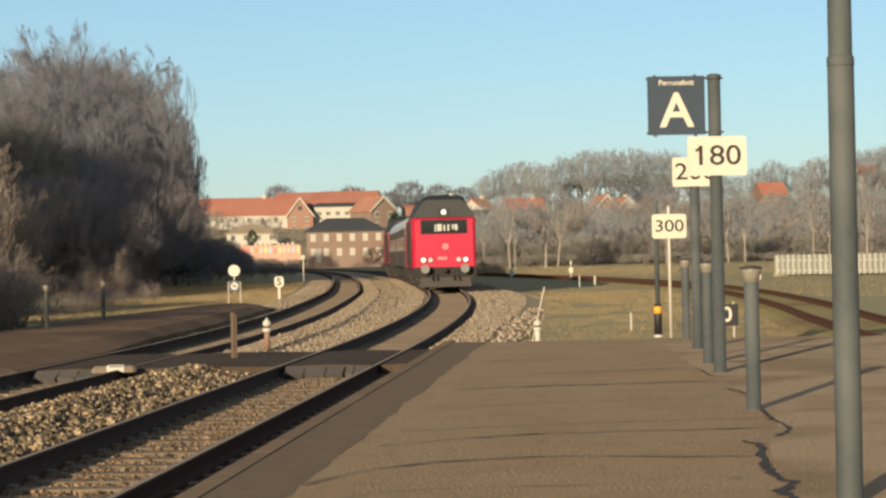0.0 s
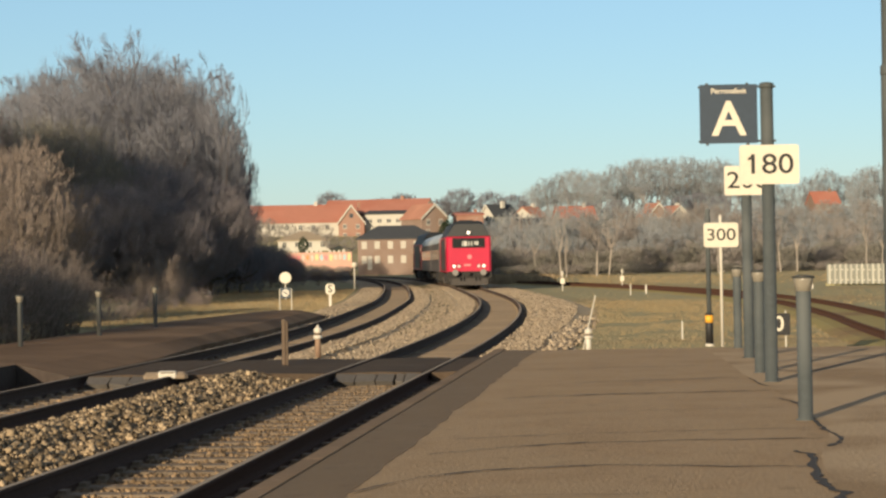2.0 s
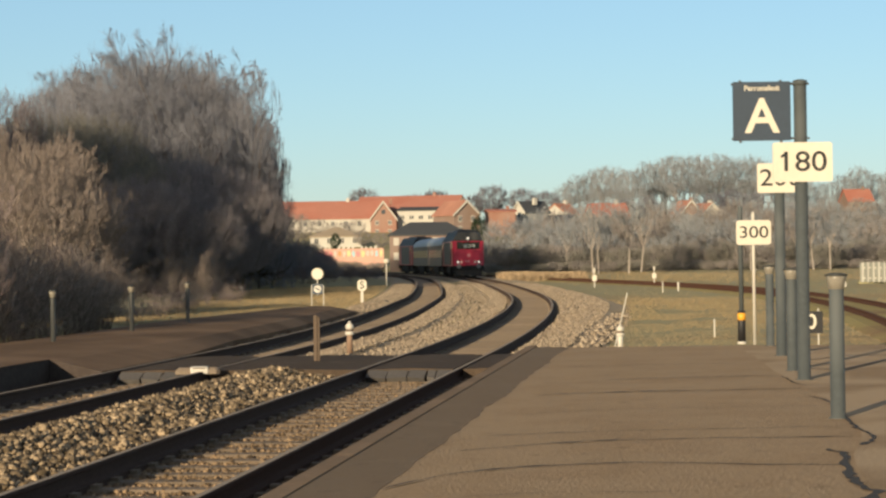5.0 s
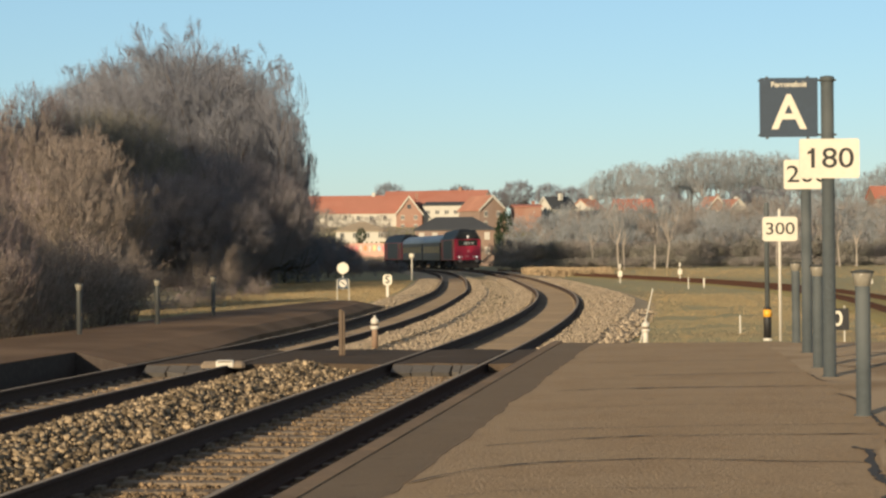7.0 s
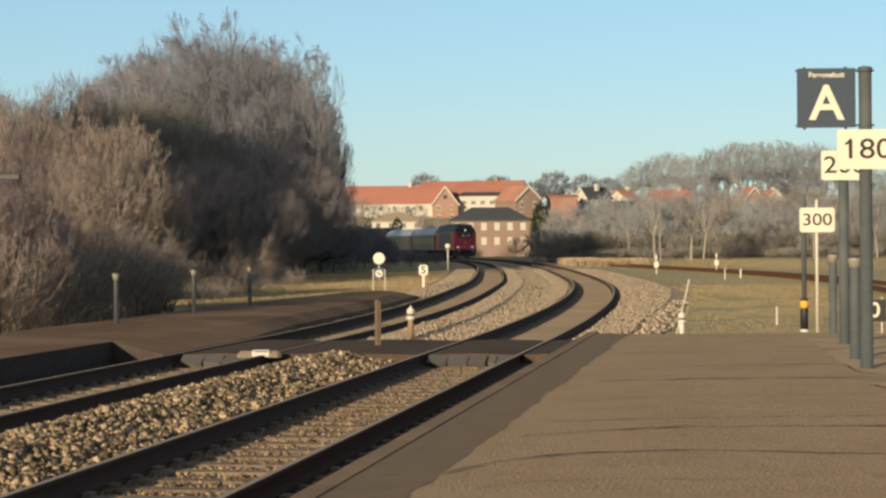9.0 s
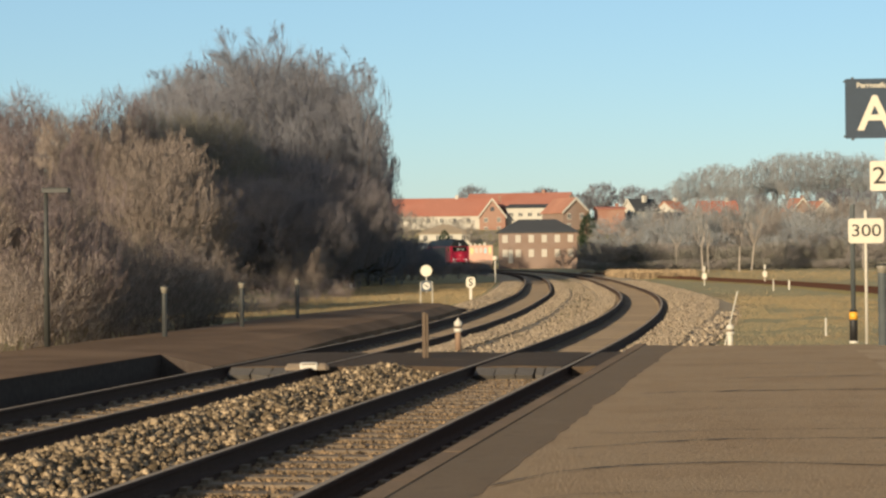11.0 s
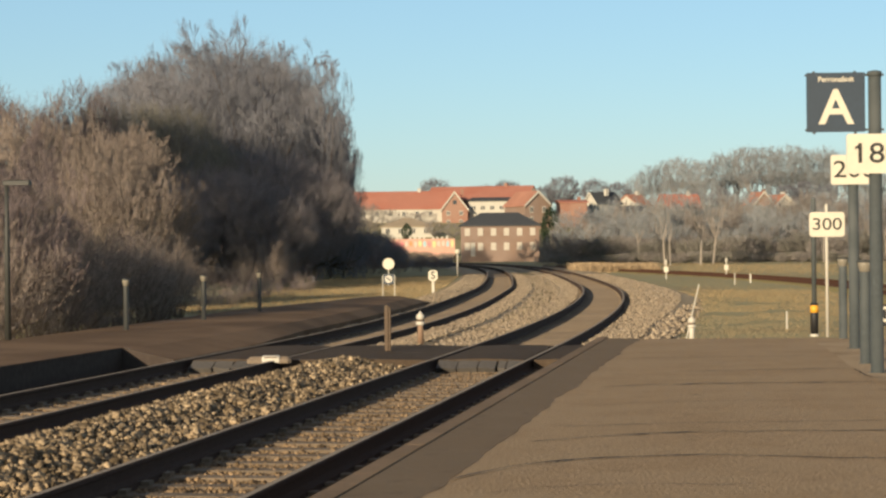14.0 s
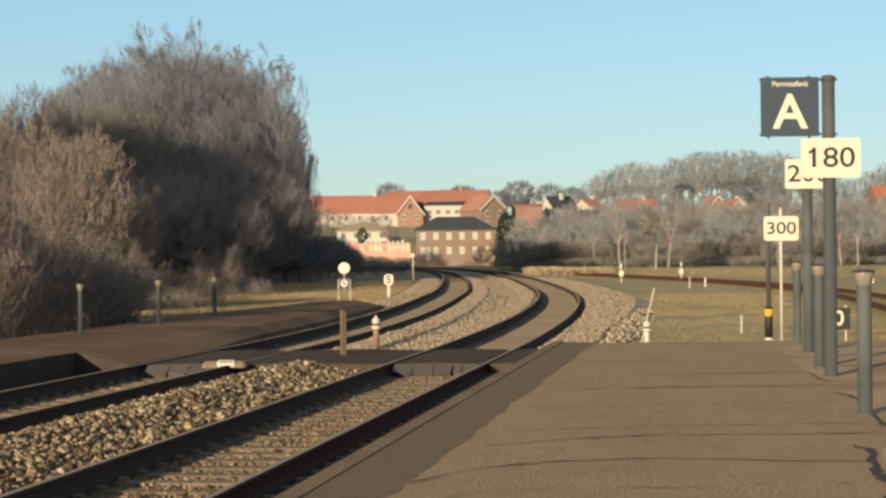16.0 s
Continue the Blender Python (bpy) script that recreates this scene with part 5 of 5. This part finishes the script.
for x, y, s in ((-21.2, 135, 1.1), (-25, 139, 1.16), (-18.4, 138, 0.85), (-28.5, 131, 0.95)):
    put("olive_bare_tree", OLIVE[int(y) % 2], x, y, s, "leafless olive brown tree in the thicket", "tree", "trees by the line")
for i in range(16):
    put("slender_bare_tree", TALL[i % 3], -26.5 - 1.8 * i + rng.uniform(-0.9, 0.9), 138 + rng.uniform(-10, 16), rng.uniform(1.2, 1.55), "slender red brown leafless tree", "tree", "trees by the line")
for i in range(17):
    u = i / 16
    x, y = -9.9 - 2.6 * rng.uniform(0, 1) - 0.6 * u, 41 + 20 * u + rng.uniform(-1, 1)
    put("bare_shrub", SHRUB[i % 4], x - (y - 41) * 0.02, y, rng.uniform(0.75, 1.0) * (1.05 - 0.3 * u), "tangled tan leafless shrub behind the far platform", "shrub", "shrubs")
for x, y, s in ((-18.6, 101, 2.0), (-20.6, 97, 2.1), (-18.0, 108, 1.8), (-22.6, 101, 2.1), (-17.0, 92, 1.7), (-19.6, 112, 2.0)):
    put("bare_shrub", SHRUB[1 + 2 * (int(y) % 2)], x, y, s, "tall tan leafless shrub on the bank before the wood", "shrub", "shrubs", 0.85)
for i in range(16):
    put("slender_sapling", POLE_TREE[i % 2], -10.6 - 0.42 * i + rng.uniform(-0.3, 0.3), 47 + rng.uniform(-3, 9), rng.uniform(0.6, 0.95), "slender leafless sapling with a pale straight stem", "tree", "saplings")
for i in range(70):
    y = 98 + 28 * rng.uniform(0, 1)
    put("brown_brush", WEED[i % 2], -8.6 - (y - 98) * 0.05 - 12 * rng.uniform(0, 1), y, rng.uniform(0.45, 1.15), "low tangled brown brush before the dark thicket", "shrub", "shrubs", 1.3)
for i in range(9):
    put("bare_shrub", SHRUB[1 + 2 * (i % 2)], -11.3 - 0.24 * i + rng.uniform(-0.1, 0.1), 112 + rng.uniform(-4, 6), rng.uniform(0.36, 0.62), "low tan leafless shrub on the bank past the far platform", "shrub", "shrubs", 0.62)
for i in range(8):
    put("bare_shrub", SHRUB[i % 4], -15.6 - 1.2 * i, 67 + rng.uniform(-3, 5), rng.uniform(1.25, 1.5), "tall red brown leafless shrub behind the far platform", "shrub", "shrubs")
for i in range(60):
    u = i / 59
    y = 40 + 66 * u
    x = -9.3 + 1.2 * u * u + rng.uniform(-0.6, 0.6)
    put("dry_weed_clump", WEED[0 if u > 0.6 else i % 2], x - 1.2 * u * u, y, rng.uniform(0.6, 1.2) * (1 - 0.62 * u), "clump of dry brown weeds at the platform's back", "weeds", "weed clumps")

for i in range(46):
    put("dry_weed_clump", WEED[1], -9.1 - rng.uniform(0, 1.2), 38 + 0.55 * i, rng.uniform(1.3, 2.1), "tall clump of dry tan weeds before the shrubs", "weeds", "weed clumps")

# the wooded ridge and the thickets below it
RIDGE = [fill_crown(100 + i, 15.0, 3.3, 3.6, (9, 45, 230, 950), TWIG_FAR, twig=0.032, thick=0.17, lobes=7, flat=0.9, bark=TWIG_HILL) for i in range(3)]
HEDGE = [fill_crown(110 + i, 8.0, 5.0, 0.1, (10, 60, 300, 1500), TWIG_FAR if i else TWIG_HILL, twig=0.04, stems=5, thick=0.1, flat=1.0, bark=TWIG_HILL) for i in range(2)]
for i in range(80):
    a = radians(2.2 + 15.8 * i / 79 + rng.uniform(-0.2, 0.2))
    d = rng.uniform(278, 345)
    x, y = d * math.sin(a), d * math.cos(a)
    put("hillside_thicket", HEDGE[i % 2], x, y, rng.uniform(0.45, 1.05), "brown leafless thicket at the edge of the field", "shrub", "far thickets", rng.uniform(0.7, 1.25))
SKYLINE = ((3.7, 1.75), (4.5, 2.27), (5.25, 2.55), (5.94, 2.5), (6.71, 2.63), (7.31, 2.79), (9.03, 2.78), (9.8, 2.66), (11.0, 2.0), (11.6, 1.98), (12.3, 2.42), (12.95, 2.1), (13.42, 2.38), (14.65, 2.57), (15.4, 2.7), (18.5, 2.75))
for i in range(120):
    deg = 3.8 + 14.4 * i / 119 + rng.uniform(-0.1, 0.1)
    up = np.interp(deg, [q[0] for q in SKYLINE], [q[1] for q in SKYLINE])
    a, d = radians(deg), rng.uniform(540, 620)
    x, y = d * math.sin(a), d * math.cos(a)
    tall = EYE + d * math.tan(radians(up)) - rise(x, y)
    put("ridge_tree", RIDGE[i % 3], x, y, tall / 15.0 * rng.uniform(1.0, 1.12), "tall leafless tree on the wooded ridge", "tree", "ridge trees", rng.uniform(0.9, 1.25))
for i in range(64):
    a = radians(3.0 + 15 * i / 63 + rng.uniform(-0.2, 0.2))
    d = rng.uniform(370, 420)
    x, y = d * math.sin(a), d * math.cos(a)
    put("hillside_thicket", HEDGE[i % 2], x, y, rng.uniform(0.45, 0.9) + 0.25 * min(1, max(0, (math.degrees(a) - 5) / 3)), "brown leafless trees between the hillside houses", "shrub", "far thickets")
ROUND = fill_crown(120, 15.0, 6.5, 2.0, (12, 80, 600, 5200), TWIG_DARK, twig=0.05, thick=0.2, lobes=7, flat=0.9)
for i in range(60):
    a = radians(3.6 + 14.4 * i / 59 + rng.uniform(-0.1, 0.1))
    d = rng.uniform(490, 540)
    x, y = d * math.sin(a), d * math.cos(a)
    put("hillside_thicket", HEDGE[i % 2], x, y, rng.uniform(0.4, 0.7), "leafless undergrowth below the wooded ridge", "shrub", "far thickets", 1.2)
LOWBUSH = [fill_crown(115 + i, 3.4, 3.2, 0.0, (14, 70, 320, 1400), TWIG_OLIVE if i else TWIG_HILL, twig=0.03, stems=9, thick=0.04, flat=1.0, hollow=0.05, bark=TWIG_HILL) for i in range(2)]
for i in range(64):
    a = radians(2.0 + 16 * i / 63 + rng.uniform(-0.12, 0.12))
    d = rng.uniform(266, 284)
    x, y = d * math.sin(a), d * math.cos(a)
    put("low_bush", LOWBUSH[i % 2], x, y, rng.uniform(0.7, 1.25), "low dense brown bush along the field's edge", "shrub", "far thickets")
for i in range(90):
    a, d = radians(1.7 + 16.3 * i / 89 + rng.uniform(-0.1, 0.1)), rng.uniform(254, 263)
    put("low_bush", LOWBUSH[i % 2], d * math.sin(a), d * math.cos(a), rng.uniform(0.28, 0.5), "knee-high brown scrub along the field's edge", "shrub", "far thickets", 1.3)
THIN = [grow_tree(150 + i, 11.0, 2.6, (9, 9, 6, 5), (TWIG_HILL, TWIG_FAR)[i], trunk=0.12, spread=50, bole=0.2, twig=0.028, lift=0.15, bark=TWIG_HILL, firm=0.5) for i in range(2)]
for i in range(70):
    a, d = radians(3.2 + 14.8 * rng.uniform(0, 1)), rng.uniform(300, 400)
    put("hillside_tree", THIN[i % 2], d * math.sin(a), d * math.cos(a), rng.uniform(0.55, 0.95), "thin leafless tree rising from the hillside scrub", "tree", "hillside trees", rng.uniform(0.8, 1.2))
for i in range(12):
    put("low_bush", LOWBUSH[i % 2], -17.0 + i + rng.uniform(-0.3, 0.3), 334 + rng.uniform(-3, 3), rng.uniform(0.4, 0.6), "low brown bush below the painted wall", "shrub", "far thickets")
# dark round trees behind the roofs, and small ones between the houses
for (x, y, z), s in (((19.71, 530.0, 16.15), 0.72), ((27.97, 530.0, 15.98), 0.66), ((-13.62, 530.0, 16.83), 0.7), ((5.56, 540.0, 17.47), 0.66), ((14.97, 530.0, 14.77), 0.55), ((34.13, 530.0, 13.64), 0.6), ((-0.72, 535.0, 0.0), 0.58), ((52.0, 505.0, 0.0), 0.42), ((58.0, 508.0, 0.0), 0.46), ((74.0, 505.0, 0.0), 0.5), ((79.0, 508.0, 0.0), 0.56), ((84.0, 506.0, 0.0), 0.5)):
    put("round_tree", ROUND, x, y, s, "dark round leafless tree behind the roofs", "tree", "town trees", 1.1)
for (x, y, z), s in (((-15.37, 415.0, 7.85), 0.55), ((-23.66, 410.0, 7.95), 0.8), ((9.32, 335.0, 3.36), 0.6), ((11.55, 320.0, 2.33), 0.6), ((6.1, 315.0, 1.56), 0.4), ((17.52, 350.0, 3.28), 0.7), ((22.96, 330.0, 3.04), 0.8), ((-17.83, 340.0, 3.04), 0.5), ((-26.0, 432.0, 0.0), 0.62), ((-20.5, 436.0, 0.0), 0.5), ((-12.6, 430.0, 0.0), 0.5), ((-10.5, 398.0, 0.0), 0.45), ((-6.8, 392.0, 0.0), 0.42), ((-3.6, 400.0, 0.0), 0.4), ((15.0, 405.0, 0.0), 0.55), ((20.0, 408.0, 0.0), 0.5), ((26.0, 404.0, 0.0), 0.6)):
    put("garden_bush", HEDGE[0], x, y, s, "leafless garden bush near the station house", "shrub", "town trees")


def reeds(cx, cy, w, d, n, h, seed):
    rs = np.random.default_rng(seed)
    a = np.c_[cx + rs.uniform(-w, w, n), cy + rs.uniform(-d, d, n), np.full(n, GROUND - 0.05)]
    b = a + np.c_[rs.normal(0, 0.18, n), rs.normal(0, 0.18, n), h * rs.uniform(0.5, 1.1, n)]
    v, f = sticks(a, b, np.full(n, 0.035), np.full(n, 0.02))
    tagged(new("reed_bed", quads("reed_bed", v, f, DRY_GRASS)), "straw-coloured dry reeds beyond the curve", "reeds", kind="stuff")


for (x, y, z), w, n in (((9.2, 172.0, -0.63), 1.3, 900), ((11.81, 172.0, -0.66), 1.6, 1000), ((8.53, 178.0, -0.64), 1.0, 700)):
    reeds(x, y, w * 1.4, 6.0, n, 0.75, int(x * 10))

BIRCHBARK = mat("pale_birch_bark", (0.55, 0.48, 0.4), (0.3, 0.26, 0.22), 3, 0.9)
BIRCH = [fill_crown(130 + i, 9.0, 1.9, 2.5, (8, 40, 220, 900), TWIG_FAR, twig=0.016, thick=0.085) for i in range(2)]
for m in BIRCH:
    m[0].materials.clear()
    m[0].materials.append(BIRCHBARK)
for (x, y, z), s in (((24.57, 235.0, -0.42), 1.0), ((27.65, 250.0, -0.56), 0.95), ((19.55, 225.0, -0.61), 0.85), ((20.44, 228.0, -0.64), 0.8), ((19.45, 262.0, -0.55), 0.8), ((45.07, 240.0, -0.69), 0.9), ((47.95, 245.0, -0.78), 0.95), ((58.38, 245.0, -0.33), 1.0), ((65.0, 245.0, -0.47), 0.95), ((40.5, 246.0, 0.0), 0.9), ((61.5, 250.0, 0.0), 0.85), ((50.6, 248.0, 0.0), 0.8)):
    put("birch", BIRCH[int(s * 20) % 2], x, y, s * 1.3, "slender leafless birch with pale bark", "tree", "birches")

FIR = fill_crown(140, 7.5, 2.0, 0.4, (14, 90, 600, 3500), EVERGREEN, twig=0.06, thick=0.15, flat=1.0, up=-0.2)
put("fir_tree", FIR, 9.9, 318.0, 1.22, "dark green fir beside the station house", "tree", "town trees", 0.7)
put("fir_tree", FIR, *(-15.03, 380.0, 2.07)[:2], 0.55, "dark green bush in front of the low hall", "tree", "town trees")

for i in range(16):
    a = radians(2.6 + 3.2 * i / 15 + rng.uniform(-0.1, 0.1))
    d = rng.uniform(335, 365)
    x, y = d * math.sin(a), d * math.cos(a)
    put("hillside_thicket", HEDGE[i % 2], x, y, rng.uniform(0.45, 0.65), "brown leafless trees below the hillside houses", "shrub", "far thickets", 0.8)


# ---- pieces: sleepers and kerbs ----
def lay_sleepers(track, centre, a, b):
    s = a
    while s < b:
        p = along(s, centre(s), -0.400 + random.uniform(-0.005, 0.003))
        part("sleeper", SLEEPER_MESH, None, track, at=pose(p.x, p.y, p.z, 0, 0, -math.degrees(heading(s)) + random.uniform(-0.4, 0.4)))
        s += 0.6


lay_sleepers(MAIN, lambda s: 0.0, 9.0, 31.9)
lay_sleepers(MAIN, lambda s: 0.0, 36.9, 150)
lay_sleepers(SIDE, second, 15.0, 31.9)
lay_sleepers(SIDE, second, 36.9, 140)

kerb = Geo().box(-0.075, -0.489, -0.12, 0.075, 0.489, 0.0).mesh("kerb_stone", KERB)
for i in range(44):
    s = -8.0 + i * 0.98
    p = along(s, 1.62 + 0.075, 0.012 + random.uniform(-0.001, 0.001))
    if s < 34.2:
        part("kerb_stone", kerb, None, PLATFORM, at=pose(p.x, p.y, p.z, 0, 0, -math.degrees(heading(s)) + random.uniform(-0.04, 0.04)))


def stone_heap(name, label, rows, seed, size, material=None):
    """Loose ballast stones: rough lumps of eight corners."""
    rs = np.random.default_rng(seed)
    base = np.array([(x, y, z) for x in (-1, 1) for y in (-1, 1) for z in (-1, 1)], float) * 0.6
    faces = np.array([(0, 1, 3, 2), (4, 6, 7, 5), (0, 4, 5, 1), (2, 3, 7, 6), (0, 2, 6, 4), (1, 5, 7, 3)])
    P = np.array(rows)
    n = len(P)
    v = base[None] * rs.uniform(0.45, 1.35, (n, 1, 3)) + rs.normal(0, 0.22, (n, 8, 3))
    q = rs.normal(0, 1, (n, 4))
    q /= np.linalg.norm(q, axis=1)[:, None]
    w, x, y, z = q.T
    R = np.stack([np.stack([1 - 2 * (y * y + z * z), 2 * (x * y - z * w), 2 * (x * z + y * w)], -1), np.stack([2 * (x * y + z * w), 1 - 2 * (x * x + z * z), 2 * (y * z - x * w)], -1), np.stack([2 * (x * z - y * w), 2 * (y * z + x * w), 1 - 2 * (x * x + y * y)], -1)], 1)
    v = np.einsum("nij,nkj->nki", R, v) * (size * rs.uniform(0.55, 1.35, n))[:, None, None] + P[:, None]
    f = (np.arange(n) * 8)[:, None, None] + faces[None]
    ob = new(name, quads(name, v.reshape(-1, 3), f.reshape(-1, 4), material or STONE))
    tagged(ob, label, "stones", kind="stuff")


rows = []
for i in range(26000):
    s = 11 + 20.8 * random.random() ** 1.3
    c = second(s)
    o = random.uniform(c + 1.2, -1.12)
    u = (o - (c + 1.2)) / (-1.12 - c - 1.2)
    h = 0.15 * math.exp(-((u - 0.42) / 0.32) ** 2)
    p = along(s, o, BALLAST + 0.025 + h + 0.05 * noise.noise((s * 2.2, o * 2.2, 0)) + random.uniform(-0.03, 0.075))
    rows.append(tuple(p))
stone_heap("ballast_stones", "heaped coarse pale ballast stones between the tracks", rows, 1, 0.042)
rows = []
for i in range(36000):
    s = 37 + 110 * random.random() ** 1.9
    c = second(s)
    side = random.random()
    wide = max(0.0, min(1.0, (s - 50) / 30))
    w, z = random.uniform(0.98, 1.7), BALLAST + 0.1
    if side < 0.24:
        o = -w
    elif side < 0.46:
        o = c + w
    elif side < 0.70:
        o = random.uniform(0.98, 1.9 + 1.1 * wide)
    elif side < 0.88:
        o = c - random.uniform(0.98, 1.85 + 0.5 * wide)
    else:
        o, z = random.uniform(c + 1.6, -1.6), GROUND + 0.07
    rows.append(tuple(along(s, o, z + random.uniform(-0.02, 0.02))))
stone_heap("ballast_stones", "scattered ballast stones along the curve", rows, 2, 0.029, PALE_STONE)
rows = []
for i in range(1300):
    s = 36.5 + 30 * random.random() ** 1.6
    rows.append(tuple(along(s, random.gauss(2.2 + 1.1 * max(0.0, min(1.0, (s - 50) / 30)), 0.2), GROUND + random.uniform(0.0, 0.09))))
stone_heap("ballast_stones", "rough dark stones spilled at the foot of the ballast shoulder", rows, 4, 0.058, PALE_STONE)
rows = []
for i in range(20000):
    s = 10 + 30 * random.random()
    if 31.8 < s < 36.8:
        continue
    c = second(s) if random.random() < 0.4 else 0.0
    rows.append(tuple(along(s, c + random.uniform(-0.66, 0.66), BALLAST + 0.004 + random.uniform(-0.006, 0.006))))
stone_heap("ballast_stones", "sandy ballast stones between the rails", rows, 3, 0.024, SAND_STONE)


def lay_grass():
    """Short tufts on the verge beyond the platform end."""
    rs = np.random.default_rng(21)
    n = 30000
    y = 34.5 + 60 * rs.uniform(0, 1, n) ** 1.5
    u = rs.uniform(0, 1, n)
    x = np.empty(n)
    for i in range(n):
        s = y[i]
        edge = along(s, 2.65).x
        x[i] = edge + (11.0 - edge + 0.07 * (s - 34)) * u[i]
    keep = np.array([noise.noise((a * 0.5, b * 0.5, 0)) > -0.25 for a, b in zip(x, y)])
    x, y = x[keep], y[keep]
    a = np.c_[x, y, np.full(len(x), GROUND - 0.04)]
    b = a + np.c_[rs.normal(0, 0.03, len(x)), rs.normal(0, 0.03, len(x)), rs.uniform(0.025, 0.07, len(x))]
    v, f = sticks(a, b, np.full(len(x), 0.006), np.full(len(x), 0.002))
    tagged(new("grass_tufts", quads("grass_tufts", v, f, mat("winter_grass_blades", (0.43, 0.32, 0.17), (0.32, 0.24, 0.125), 0.4, 0.97, spread=0.3))), "short dry grass tufts on the verge", "grass", kind="stuff")



def lay_far_grass():
    """Longer tufts on the bank behind the far apron and on the field past the siding."""
    rs = np.random.default_rng(22)
    blades = mat("winter_grass_blades", (0.38, 0.315, 0.175))
    for label, n, rows in (("dry grass tufts on the bank beside the curve", 26000, lambda u, w: (u, -12 + 14 * w)), ("dry grass of the field beyond the siding", 34000, None)):
        P = []
        while len(P) < n:
            u, w = rs.uniform(), rs.uniform()
            if rows:
                s = 64 + 90 * u
                q = along(s, second(s) - 2.9 - 9 * w)
                x, y = q.x, q.y
                if y < 100 and x > along(s, second(s) - 2.7).x - max(0.0, 3.0 - (s - 64) * 0.25):
                    continue
            else:
                y = 75 + 190 * u
                x = -2 + (y * 0.36 + 6) * w
                near = min((p.x - x) ** 2 + (p.y - y) ** 2 for p in SIDING[::6])
                if near < 9 or x < along(y, 4.4).x + 0.5 * max(0, y - 120) * 0.05:
                    continue
            P.append((x, y))
        P = np.array(P)
        far = np.hypot(P[:, 0], P[:, 1]) / 100
        a = np.c_[P, np.full(n, GROUND - 0.05)]
        b = a + np.c_[rs.normal(0, 0.05, n), rs.normal(0, 0.05, n), rs.uniform(0.04, 0.10, n)]
        v, f = sticks(a, b, 0.013 * far, 0.005 * far)
        tagged(new("grass_tufts", quads("grass_tufts", v, f, blades)), label, "grass", kind="stuff")


lay_grass()
lay_far_grass()


# ---- what moves ----
def motions():
    """The train leaves along the curve at about 70 km/h: the place of its near end at some times."""
    times = [i * 0.5 for i in range(33)]
    knots = ((-2, 54.2), (0, 93.0), (2, 132.0), (4, 170.4), (6.5, 211.8), (8, 239.6), (10.5, 290.6), (11.5, 311.0), (16, 403.0), (18, 444.0))
    place = lambda t: float(np.mean([np.interp(t + d, [k[0] for k in knots], [k[1] for k in knots]) for d in (-0.5, -0.25, 0, 0.25, 0.5)]))
    gap = 0.9
    start = 0.0
    for ob, length in ((LEAD, 16.0), (COACHES[0], 17.2), (COACHES[1], 17.2), (TAIL_END, 14.0)):
        rows = []
        for t in times:
            mid = place(t) + start + length / 2
            a, b = along(mid - length * 0.31), along(mid + length * 0.31)
            c = (a + b) / 2
            rows.append((t, pose(c.x, c.y, RAIL_TOP, 0, 0, -math.degrees(math.atan2(b.x - a.x, b.y - a.y)))))
        walk(ob, rows)
        start += length + gap


motions()
